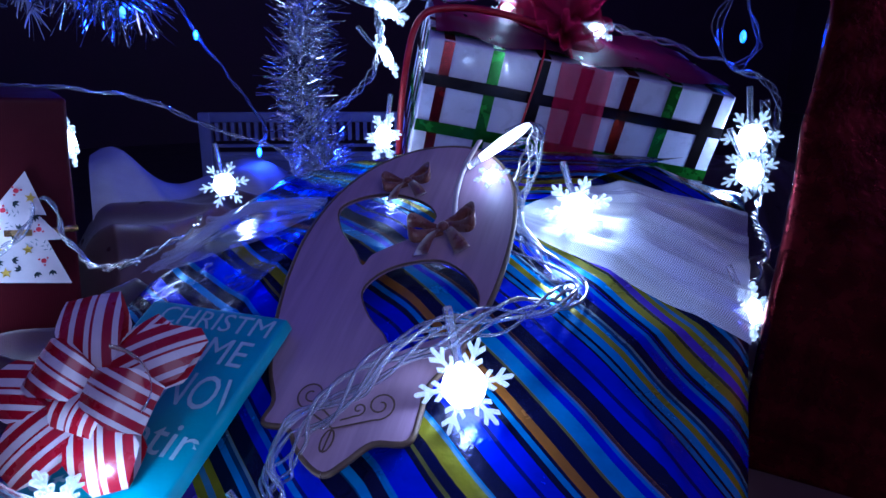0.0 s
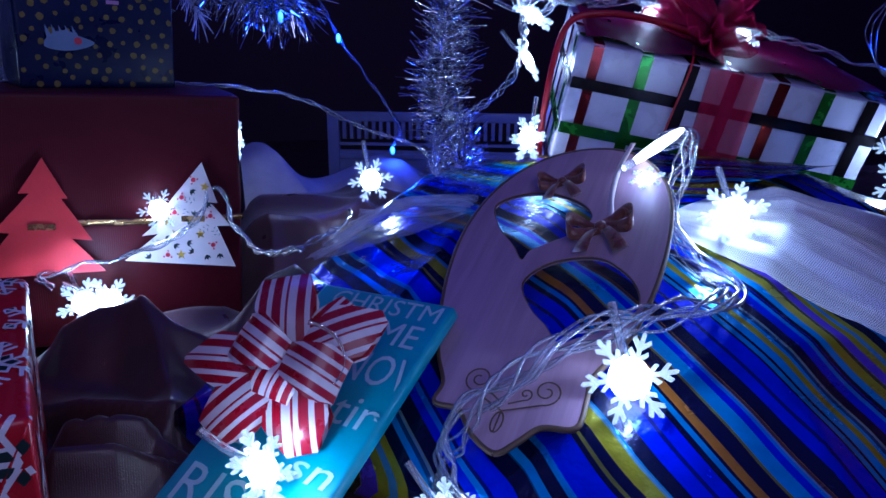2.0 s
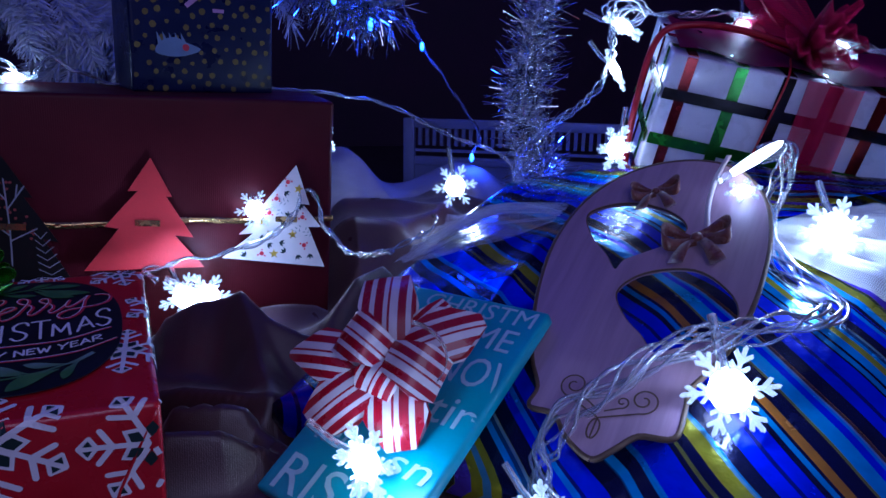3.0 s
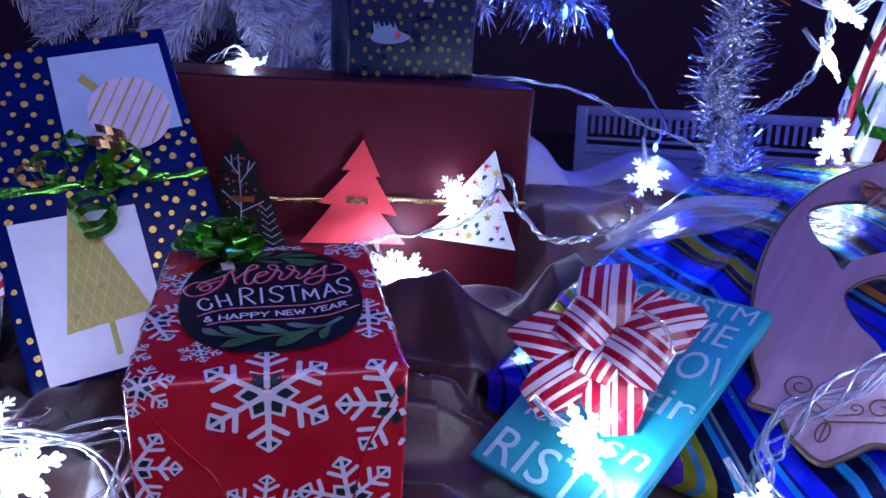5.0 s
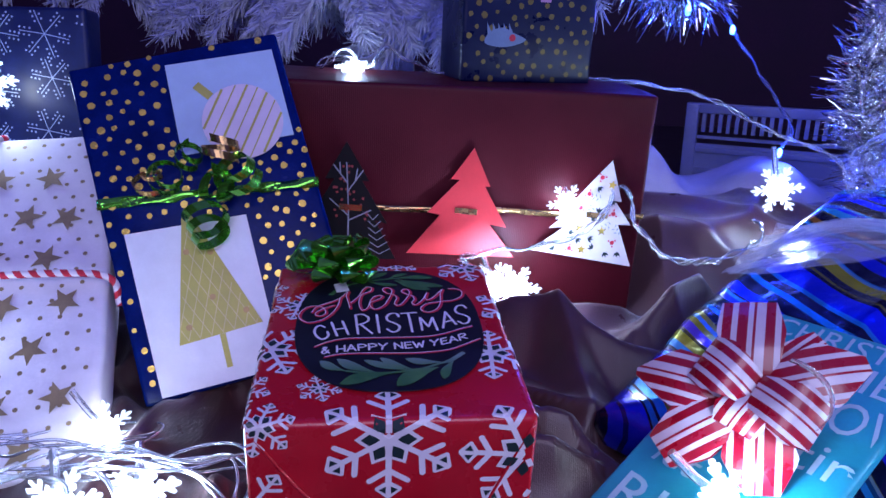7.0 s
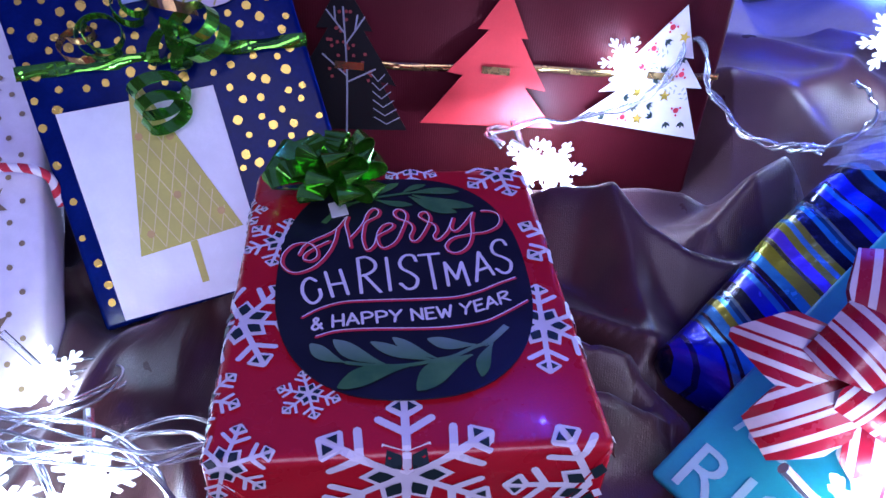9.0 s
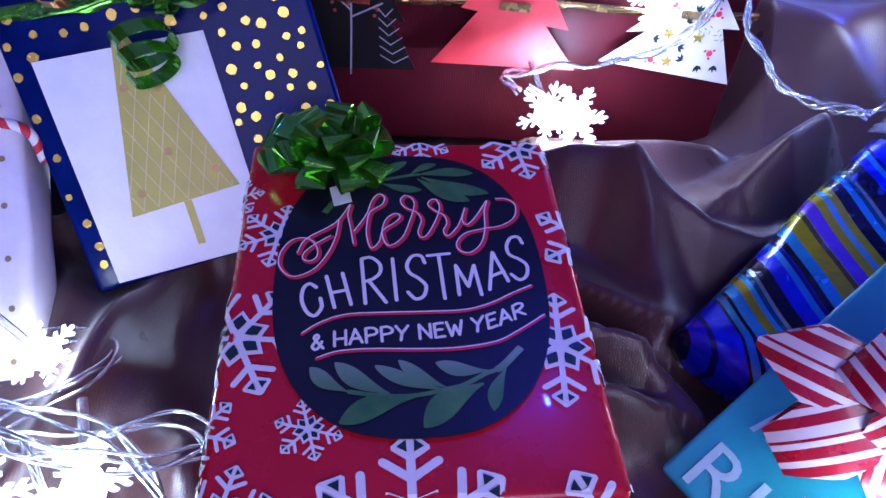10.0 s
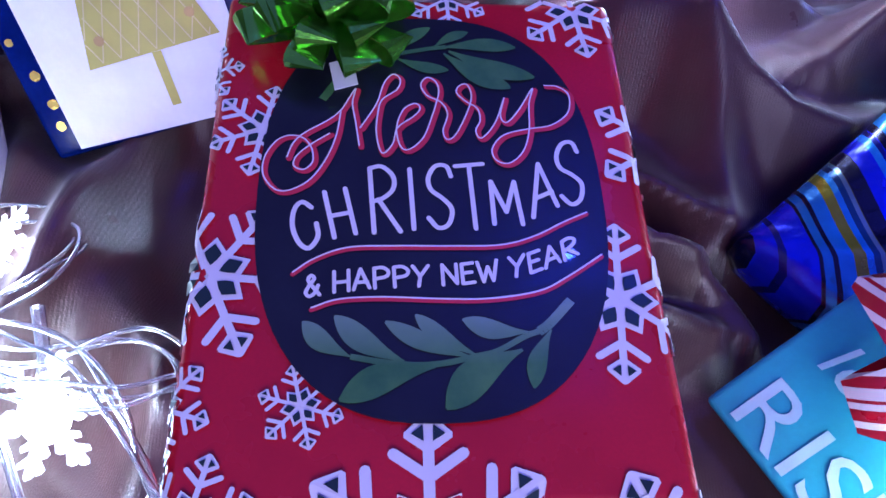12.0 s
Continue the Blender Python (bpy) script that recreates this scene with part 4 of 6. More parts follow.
def star_gift():
    m = basis((-0.607, 0.300, -0.001), (0.98, 0.20, 0.0), (-0.2, 0.75, 0.63)) @ Matrix(((1, -0.215, 0, 0), (0, 1, 0, 0), (0, 0, 1, 0), (0, 0, 0, 1)))
    g = thing("star_gift", m, "white gift with gold stars, tied with red and white twine", "gift box")
    W, H, T = 0.226, 0.266, 0.035
    part("wrapping", box_bm((0, 0, -T), (W, H, 0), 0.006, 3, 6, 0.0018, 23), STAR_PAPER, g)
    rr = random.Random(4)
    stars, dots = bmesh.new(), bmesh.new()
    for j in range(8):
        for i in range(7):
            x, y = 0.012 + 0.034 * i + (0.017 if j % 2 else 0), 0.014 + 0.035 * j
            if x < W - 0.012 and y < H - 0.012:
                put_flat(stars, star_poly(x + rr.uniform(-0.004, 0.004), y + rr.uniform(-0.004, 0.004), 0.0112, rr.uniform(0, 6.28)), 0.0019)
    for j in range(22):
        for i in range(18):
            x, y = 0.006 + 0.0128 * i + (0.0064 if j % 2 else 0), 0.006 + 0.0124 * j
            if x < W - 0.006 and y < H - 0.006:
                put_flat(dots, disc(x + rr.uniform(-0.001, 0.001), y + rr.uniform(-0.001, 0.001), 0.0016, 9), 0.0017)
    part("star_print", stars, STAR_GOLD, g, "gold printed stars", False)
    part("dot_print", dots, STAR_GOLD, g, smooth=False, kind="stuff")
    bm = tube([(-0.004, 0.138, 0.006), (0.06, 0.139, 0.007), (0.13, 0.139, 0.007), (0.20, 0.135, 0.008), (W + 0.003, 0.130, 0.004), (W + 0.006, 0.118, -0.012)], 0.0026, 10, 8, 0.010)
    part("twine", bm, TWINE, g, "red and white twisted twine")
    bm = tube([(0.142, 0.270, -0.004), (0.134, 0.256, 0.006), (0.116, 0.215, 0.008), (0.106, 0.165, 0.009), (0.110, 0.110, 0.008), (0.128, 0.082, 0.008), (0.133, 0.070, 0.008)], 0.0026, 10, 8, 0.010)
    part("twine", bm, TWINE, g, "red and white twisted twine")


star_gift()


# ---- midnight blue gift behind ----
def blue_snow_gift():
    m = basis((-0.719, 0.534, -0.022), (0.985, 0.17, 0.0), (-0.10, 0.145, 0.98))
    g = thing("blue_snowflake_gift", m, "midnight blue gift with white snowflakes leaning behind others", "gift box")
    W, H, T = 0.224, 0.299, 0.030
    part("wrapping", box_bm((0, 0, -T), (W, H, 0), 0.004, 3, 5, 0.0015, 31), BLUE_SNOW, g)
    bm = bmesh.new()
    rr = random.Random(8)
    for i in range(7):
        for j in range(8):
            cx, cy, r = 0.02 + 0.043 * i + rr.uniform(-0.006, 0.006), 0.02 + 0.043 * j + rr.uniform(-0.006, 0.006), rr.uniform(0.013, 0.022)
            for k in range(6):
                a = k * math.pi / 3 + rr.uniform(-0.05, 0.05) + i
                for q in bar(cx, cy, cx + r * math.cos(a), cy + r * math.sin(a), 0.0007):
                    put_flat(bm, q, 0.0016)
                for d in (0.45, 0.65, 0.85):
                    for s in (0.8, -0.8):
                        x0, y0 = cx + r * d * math.cos(a), cy + r * d * math.sin(a)
                        put_flat(bm, disc(x0 + 0.004 * math.cos(a + s), y0 + 0.004 * math.sin(a + s), 0.0009, 6), 0.0016)
    keep = [f for f in bm.faces if not (0.003 < f.calc_center_median().x < W - 0.003 and 0.003 < f.calc_center_median().y < H - 0.003)]
    bmesh.ops.delete(bm, geom=keep, context="FACES")
    part("snowflake_print", bm, surface("frost_print", (0.34, 0.40, 0.58), 0.5, vary=0.1, bump=0), g, "pale printed snowflakes", False)
    bm = bmesh.new()
    ribbon_into(bm, [Vector((x, 0.205 - 0.12 * x, 0.002)) for x in np.linspace(-0.001, W + 0.001, 12)], Vector((0.1, 1, 0)).normalized(), 0.006, 0.0003)
    part("ribbon", bm, surface("silver_ribbon", (0.6, 0.62, 0.7), 0.3, metal=0.5), g, "narrow silver ribbon")


blue_snow_gift()


# ---- maroon gift with tree cards ----
MAR_M = basis((-0.362, 0.5945, 0.014), (0.985, 0.172, -0.045), (0.0, -0.03, 1.0))


def maroon_gift():
    g = thing("maroon_gift_box", MAR_M, "large maroon gift box with gold ribbon and paper trees", "gift box")
    W, H, D = 0.325, 0.207, 0.105
    part("wrapping", box_bm((0, 0, -D), (W, H, 0), 0.004, 3, 4, 0.0012, 41), MAROON, g)
    bm = bmesh.new()
    ribbon_into(bm, [Vector((x, 0.105 - 0.006 * x + 0.0012 * math.sin(x * 40), 0.0016)) for x in np.linspace(-0.001, W + 0.001, 40)], [Vector((0, 1, 0.3 * math.sin(i * 1.3))).normalized() for i in range(40)], 0.0050, 0.0002)
    part("ribbon", bm, GOLD_RIBBON, g, "narrow crinkled gold ribbon")
    specs = (("red_tree_tag", RED_CARD, [(174.2, 158.1), (189.6, 126.1), (185.0, 126.3), (205.2, 91.8), (190.4, 94.1), (213.1, 66.4), (121.0, 67.7), (148.2, 101.0), (137.4, 102.8), (163.6, 131.2), (156.1, 131.4)], "red paper tree tag"),
             ("floral_tree_tag", FLORAL_CARD, [(292.0, 152.1), (303.7, 117.1), (298.0, 117.7), (313.7, 97.0), (302.5, 97.3), (316.7, 61.0), (228.1, 73.2), (254.7, 93.5), (242.2, 92.7), (268.7, 114.8), (259.8, 113.8)], "white paper tree tag with gold stars and leaves"),
             ("black_tree_tag", BLACK_CARD, [(69.3, 159.5), (88.2, 127.0), (82.3, 127.4), (104.1, 91.6), (93.5, 94.4), (111.9, 61.6), (30.5, 61.2), (50.6, 96.9), (40.3, 96.6), (59.7, 128.6), (51.9, 128.3)], "black paper tree tag with pale twigs"))
    for name, mat, outline, label in specs:
        outline = [(x / 1000, y / 1000) for x, y in outline]
        top, foot = outline[0][1], min(y for _, y in outline)
        # the tags bow away from the box towards the foot
        bow = lambda y: 0.003 + 0.009 * max(0.0, 1 - (y - foot) / (top - foot)) ** 1.5
        put = lambda px, py, pz: (px, py, bow(py) + 0.0010 + pz)
        bm = plate(outline, 0.0005)
        bmesh.ops.subdivide_edges(bm, edges=bm.edges[:], cuts=3, use_grid_fill=True)
        for v in bm.verts:
            v.co.z += bow(v.co.y)
        t = part(name, bm, mat, g, label, False)
        (ax, ay), (bx, by) = outline[5], outline[6]
        left, right, rr = (bx, by), (ax, ay), random.Random(len(name))

        def inside(edge):
            """A place on the card, clear of its rim."""
            f, h = rr.random(), rr.uniform(0.07, 0.84)
            half = (1 - h) * (0.78 if edge else 0.7)
            x0, y0 = left[0] + (right[0] - left[0]) * (0.5 + (f - 0.5) * half), (left[1] + right[1]) / 2
            return x0 + (outline[0][0] - (left[0] + right[0]) / 2) * h, y0 + (top - y0) * h

        def leaf_at(bm, x, y, a, L, w, z=0.0002):
            c, s = math.cos(a), math.sin(a)
            put_flat(bm, [(x, y), (x + L * 0.5 * c - w * s, y + L * 0.5 * s + w * c), (x + L * c, y + L * s), (x + L * 0.5 * c + w * s, y + L * 0.5 * s - w * c)], z, put)
        if name == "floral_tree_tag":
            prints = {"star_print": bmesh.new(), "leaf_print": bmesh.new(), "berry_print": bmesh.new(), "sprig_print": bmesh.new()}
            taken = []
            for k in range(400):
                x, y = inside(True)
                if any(math.hypot(x - u, y - w) < 0.0085 for u, w in taken) or len(taken) > 30:
                    continue
                taken.append((x, y))
                a, kind = rr.uniform(0, 6.28), len(taken) % 5
                if kind == 0:
                    put_flat(prints["star_print"], star_poly(x, y, 0.0044, a), 0.0003, put)
                elif kind in (1, 3):
                    for d in (-0.5, 0.1, 0.7):
                        leaf_at(prints["leaf_print"], x, y, a + d, 0.0052, 0.0010, 0.0002 + 0.00002 * d)
                elif kind == 2:
                    put_flat(prints["berry_print"], disc(x, y, 0.0020, 8), 0.0002, put)
                    for d in (0, 2.1, 4.2):
                        put_flat(prints["berry_print"], disc(x + 0.0034 * math.cos(a + d), y + 0.0034 * math.sin(a + d), 0.0009, 6), 0.0002, put)
                else:
                    for d in range(5):
                        leaf_at(prints["sprig_print"], x + 0.0018 * d * math.cos(a), y + 0.0018 * d * math.sin(a), a + (1.1 if d % 2 else -1.1), 0.0036, 0.0005, 0.0002 + 0.00002 * d)
            for what, ink in (("star_print", GOLD_DOT), ("leaf_print", PRINT_DARK), ("berry_print", STICKER_RED), ("sprig_print", surface("sage_print", (0.30, 0.36, 0.36), 0.5, bump=0))):
                part(what, prints[what], ink, t, smooth=False, kind="stuff")
        if name == "black_tree_tag":
            bm, berries = bmesh.new(), bmesh.new()
            stem = [(0.071, 0.058), (0.0715, 0.100), (0.0695, 0.142)]
            for line in (stem, [(0.0700, 0.126), (0.0590, 0.140)], [(0.0705, 0.118), (0.0830, 0.136)], [(0.0715, 0.098), (0.0560, 0.112)], [(0.0715, 0.094), (0.0900, 0.103)], [(0.0645, 0.133), (0.0640, 0.142)], [(0.0770, 0.128), (0.0785, 0.137)]):
                pen_into(bm, curve2d(line, 3) if len(line) > 2 else line, 0.0011, 0.0003, put)
            for q in range(6):
                x0, y0 = 0.098 - 0.0012 * q, 0.066 + 0.0058 * q
                for sgn in (1, -1):
                    pen_into(bm, [(x0, y0), (x0 + sgn * 0.0085 * (1 - 0.1 * q), y0 + 0.0048)], 0.0007, 0.0003, put)
            part("twig_print", bm, surface("grey_print", (0.26, 0.26, 0.32), 0.5, bump=0), t, smooth=False)
            for k in range(46):
                x, y = inside(False)
                if y > 0.095:
                    put_flat(berries, disc(x, y, 0.0012, 7), 0.0002, put)
            part("berry_print", berries, surface("brick_print", (0.24, 0.03, 0.03), 0.5, bump=0), t, smooth=False, kind="stuff")
        bm = bmesh.new()
        x = {"red_tree_tag": 0.170, "floral_tree_tag": 0.283, "black_tree_tag": 0.073}[name]
        for q in bar(x - 0.0095, 0.1055, x + 0.0095, 0.1045, 0.0050, 2):
            put_flat(bm, q, 0.0006, put)
        part("ribbon_slot", bm, GOLD_RIBBON, t, "gold ribbon threaded through", False)


maroon_gift()


DARK_NAVY = surface("dark_navy_paper", (0.002, 0.006, 0.045), 0.3, vary=0.2, grain=40, bump=0.1, spec=0.3)


def small_navy_gift():
    m = pose(-0.198, 0.656, 0.2140, 0, 2.4, 24)
    g = thing("small_navy_gift", m, "small navy gift with gold dots on the maroon box", "gift box")
    W, D, H = 0.124, 0.060, 0.150
    part("wrapping", box_bm((0, 0, 0), (W, D, H), 0.003, 3, 3, 0.0008, 51), DARK_NAVY, g)
    bm = bmesh.new()
    dots_into(bm, W, H, 0.0125, 0.0024, 15)
    for v in bm.verts:
        v.co = Vector((v.co.x, -v.co.z, v.co.y))
    part("dot_print", bm, surface("dull_gold_print", (0.20, 0.15, 0.04), 0.4, metal=0.5, bump=0), g, "gold printed dots", False, "stuff")
    up = lambda x, y, z: (x, -0.0008 - z, y)
    pale = surface("pale_blue_print", (0.16, 0.24, 0.38), 0.5, vary=0.1, bump=0)
    body = closed2d([(0.020, 0.033), (0.024, 0.042), (0.036, 0.046), (0.046, 0.042), (0.058, 0.037), (0.048, 0.032), (0.034, 0.030)], 4)
    bm = bmesh.new()
    put_flat(bm, body, 0.0, up)
    for k in range(5):
        put_flat(bm, [(0.022 + 0.005 * k, 0.040), (0.026 + 0.005 * k, 0.041), (0.021 + 0.005 * k, 0.050)], 0.0002, up)
    part("animal_sticker", bm, pale, g, "pale blue animal shape", False)
    bm = bmesh.new()
    put_flat(bm, disc(0.045, 0.038, 0.0030, 10), 0.0006, up)
    part("sticker_spot", bm, STICKER_RED, g, smooth=False)
    bm = bmesh.new()
    for q in bar(0.046, 0.072, 0.056, 0.080, 0.004) + bar(0.069, 0.070, 0.079, 0.070, 0.003):
        put_flat(bm, q, 0.0003, up)
    part("sticker_mark", bm, surface("pink_print", (0.5, 0.25, 0.45), 0.5, bump=0), g, smooth=False)


small_navy_gift()


# ---- large striped gift ----
PIL = Matrix(((0.7317, 0.6816, 0, -0.09), (-0.6816, 0.7317, 0, 0.44), (0, 0, 1, 0), (0, 0, 0, 1)))
PS, PT = 0.405, 0.335


def pillow_z(s, t):
    """The height of the soft gift's top, s along its front, t to the back."""
    z = 0.0317 + 0.2728 * s + 0.3957 * t - 0.7945 * s * s - 0.363 * t * t + 0.2741 * s * t
    crease = 1 - abs(noise.noise(Vector((s * 9, t * 9, 4))))
    z -= 0.024 * math.exp(-((s - 0.19) / 0.10) ** 2 - ((t + 0.005) / 0.055) ** 2)
    return max(0.012, z) + 0.006 * crease ** 4 - 0.004 + 0.003 * noise.noise(Vector((s * 26, t * 26, 1)))


def on_pillow(s, t, lift=0.0):
    return PIL @ Vector((s, t, pillow_z(s, t) + lift))


def striped_gift():
    g = thing("striped_gift", PIL, "large soft gift in glossy blue striped foil", "gift")
    bm = bmesh.new()
    nx, ny = 84, 70
    rows = []
    for j in range(ny + 1):
        row = []
        for i in range(nx + 1):
            s, t = PS * i / nx, PT * j / ny
            e = max(abs(2 * i / nx - 1), abs(2 * j / ny - 1))
            row.append(bm.verts.new((s, t, pillow_z(s, t) - 0.006 * e ** 40)))
        rows.append(row)
    for a, b in zip(rows, rows[1:]):
        for i in range(nx):
            bm.faces.new((a[i], a[i + 1], b[i + 1], b[i]))
    rim = rows[0] + [r[-1] for r in rows[1:]] + rows[-1][-2::-1] + [r[0] for r in rows[-2:0:-1]]
    prev = rim
    for f, inset in ((0.55, -0.001), (0.0, 0.006)):
        ring = []
        for v in rim:
            d = Vector((PS / 2 - v.co.x, PT / 2 - v.co.y, 0)).normalized()
            ring.append(bm.verts.new(Vector((v.co.x, v.co.y, 0.004 + (v.co.z - 0.004) * f)) + d * inset))
        for i in range(len(rim)):
            k = (i + 1) % len(rim)
            bm.faces.new((prev[k], prev[i], ring[i], ring[k]))
        prev = ring
    part("wrapping", bm, STRIPE_FOIL, g)
    # folded paper end, raised over the far corner
    bm = bmesh.new()
    inv = PIL.inverted()
    a, b, c, d = (inv @ Vector(p) for p in ((0.225, 0.405, 0.140), (0.394, 0.433, 0.163), (0.380, 0.470, 0.160), (0.250, 0.520, 0.168)))
    n = 14
    grid = []
    for j in range(n + 1):
        row = []
        for i in range(n + 1):
            u, w = i / n, j / n
            p = a.lerp(b, u).lerp(d.lerp(c, u), w)
            p.z += 0.006 * math.sin(math.pi * u) * (1 - w) + 0.002 * noise.noise(p * 40)
            row.append(bm.verts.new(p))
        grid.append(row)
    for p, q in zip(grid, grid[1:]):
        for i in range(n):
            bm.faces.new((p[i], p[i + 1], q[i + 1], q[i]))
    bmesh.ops.solidify(bm, geom=bm.faces[:], thickness=0.0012)
    part("paper_flap", bm, striped("striped_foil_flap", 1, 0.20, STRIPES, 0.22, metal=0.5, bump=0.3, coat=0.3, slant=-0.1), g, "folded end of the striped foil")


striped_gift()


def tulle_sheet(name, s0, s1, mid, wide, label, net, lift=0.004):
    bm = bmesh.new()
    layer = bm.loops.layers.uv.verify()
    ns, nt = 60, 40
    rows = []
    for i in range(ns + 1):
        u = i / ns
        s = s0 + (s1 - s0) * u
        row = []
        for j in range(nt + 1):
            w = j / nt - 0.5
            t = mid(u) + w * wide(u)
            fold = (0.0035 * math.sin(w * 30 + 2.5 * u) + 0.0022 * math.sin(w * 71 + 1.3 * math.sin(4 * u))) * (0.4 + 0.6 * u) + 0.004 * (1 - u)
            row.append((bm.verts.new(on_pillow(s, t, lift + 0.002 + fold + 0.012 * math.sin(math.pi * min(1, u * 1.05)) * (1 - 4 * w * w))), (u * 0.25, w * 0.16)))
        rows.append(row)
    for a, b in zip(rows, rows[1:]):
        for j in range(nt):
            f = bm.faces.new((a[j][0], a[j + 1][0], b[j + 1][0], b[j][0]))
            for lp, uv in zip(f.loops, (a[j][1], a[j + 1][1], b[j + 1][1], b[j][1])):
                lp[layer].uv = uv
    tagged(part(name, bm, net), label, "tulle")


tulle_sheet("tulle_ribbon", 0.245, 0.405, lambda u: 0.215 + 0.005 * u, lambda u: 0.03 + 0.115 * u ** 0.8, "white tulle ribbon flaring over the striped gift", TULLE_WHITE)
tulle_sheet("tulle_ribbon", 0.115, 0.0, lambda u: 0.195 - 0.01 * u, lambda u: 0.03 + 0.060 * u ** 0.8, "white tulle ribbon lying along the striped gift", TULLE_THIN)


# ---- wooden plaque ----
PLQ = basis((0.0724, 0.3032, 0.0488), (0.7187, -0.695, 0.0213), (0.5925, 0.6282, 0.5042))


def plaque():
    g = thing("wooden_plaque", PLQ, "pale wooden plaque with two cut-outs on the striped gift", "ornament")
    outline = closed2d([(0.0, 0.0), (-0.016, 0.008), (-0.028, 0.020), (-0.043, 0.021), (-0.043, 0.034), (-0.054, 0.052), (-0.065, 0.079), (-0.075, 0.117), (-0.079, 0.156), (-0.073, 0.195), (-0.056, 0.226), (-0.030, 0.245), (0.0, 0.250), (0.024, 0.240), (0.043, 0.215), (0.053, 0.178), (0.055, 0.133), (0.051, 0.097), (0.044, 0.074), (0.036, 0.055), (0.037, 0.040), (0.036, 0.024), (0.019, 0.020), (0.009, 0.008)], 5)
    h1 = closed2d([(-0.031, 0.133), (-0.041, 0.145), (-0.057, 0.161), (-0.067, 0.181), (-0.055, 0.194), (-0.033, 0.199), (-0.009, 0.192), (0.003, 0.179), (-0.003, 0.164), (-0.018, 0.151), (-0.028, 0.142)], 4)
    h2 = closed2d([(0.011, 0.074), (0.000, 0.085), (-0.013, 0.096), (-0.024, 0.114), (-0.016, 0.131), (0.002, 0.141), (0.022, 0.142), (0.043, 0.126), (0.049, 0.107), (0.038, 0.091), (0.022, 0.080)], 4)
    part("board", plate(outline, 0.0035, (h1, h2)), WOOD, g, smooth=False)
    bm = bmesh.new()
    for loop in (outline, h1, h2):
        tube_into(bm, [Vector((x, y, 0.0022)) for x, y in loop + loop[:1]], 0.0019 if loop is outline else 0.0009, 5, close=False)
    part("scorched_edge", bm, BURNT, g, "dark laser-cut edge")
    for sx, cx in ((-1, -0.023), (1, 0.016)):
        for x0, y0, r, turns, stem in ((cx, 0.0405, 0.0085, 1.55, (-0.004, 0.0235)), (cx - sx * 0.0105, 0.0365, 0.0040, 1.2, (-0.004 + sx * 0.002, 0.0285))):
            bm = bmesh.new()
            pts = []
            for u in np.linspace(0, 1, 60):
                a = 2 * math.pi * turns * u - math.pi / 2
                pts.append((x0 + sx * r * (1 - 0.82 * u) * math.cos(a), y0 + r * (1 - 0.82 * u) * math.sin(a)))
            stroke_into(bm, [stem] + pts, 0.0010, 0.0042)
            part("scroll", bm, BURNT, g, "engraved scroll", False)
    bm = bmesh.new()
    stroke_into(bm, [(-0.004 + 0.0030 * math.sin(2 * math.pi * u), 0.0165 - 0.0062 * math.cos(math.pi * (2 * u - 1)) * -1) for u in np.linspace(0, 1, 30)] + [(-0.004, 0.0240)], 0.0010, 0.0042)
    part("scroll", bm, BURNT, g, "engraved scroll", False)


plaque()


def satin_bow(m, size, label):
    g = thing("satin_bow", m, label, "ribbon bow", "bows on the plaque")
    for s in (-1, 1):
        line = [Vector((s * size * 0.9 * math.sin(math.pi * u) ** 0.7, size * 0.30 * math.sin(2 * math.pi * u) + 0.10 * size * s, size * (0.12 + 0.30 * math.sin(math.pi * u)))) for u in np.linspace(0, 1, 16)]
        bm = bmesh.new()
        ribbon_into(bm, line, Vector((0, 0.75, 0.66)), [size * (0.22 + 0.22 * math.sin(math.pi * u)) for u in np.linspace(0, 1, 16)], 0.0002)
        part("loop", bm, BOW_SATIN, g)
        line = [Vector((s * size * (0.1 + 0.45 * u), -size * 0.95 * u, size * (0.16 + 0.12 * math.sin(math.pi * u)))) for u in np.linspace(0, 1, 9)]
        bm = bmesh.new()
        ribbon_into(bm, line, Vector((1, 0.2 * s, 0.3)).normalized(), [size * (0.2 + 0.26 * u) for u in np.linspace(0, 1, 9)], 0.0002)
        part("tail", bm, BOW_SATIN, g)
    bm = bmesh.new()
    bmesh.ops.create_uvsphere(bm, u_segments=12, v_segments=8, radius=size * 0.17)
    for v in bm.verts:
        v.co.z = v.co.z * 0.7 + size * 0.2
    part("knot", bm, BOW_SATIN, g)


satin_bow(PLQ @ pose(-0.026, 0.208, 0.004, 0, 0, 16), 0.018, "rust brown satin bow on the plaque's upper rim")
satin_bow(PLQ @ pose(0.012, 0.166, 0.004, 0, 0, 14), 0.023, "rust brown satin bow in the plaque's middle")
bm = bmesh.new()
ribbon_into(bm, [PLQ @ Vector(p) for p in spline([(0.018, 0.170, 0.007), (0.012, 0.195, 0.008), (0.010, 0.225, 0.008), (0.012, 0.255, 0.006)], 6)], Vector((0.72, -0.69, 0.05)), 0.0035, 0.0002)
tagged(part("hanging_ribbon", bm, surface("sheer_ribbon", (0.55, 0.45, 0.45), 0.4, sheen=0.4)), "thin sheer ribbon loop hanging from the plaque", "ribbon")


# ---- aqua gift with lettering ----
AQ = basis((-0.100, 0.373, 0.0105), (0.6116, -0.7886, 0.0638), (0.6625, 0.5546, 0.5036))


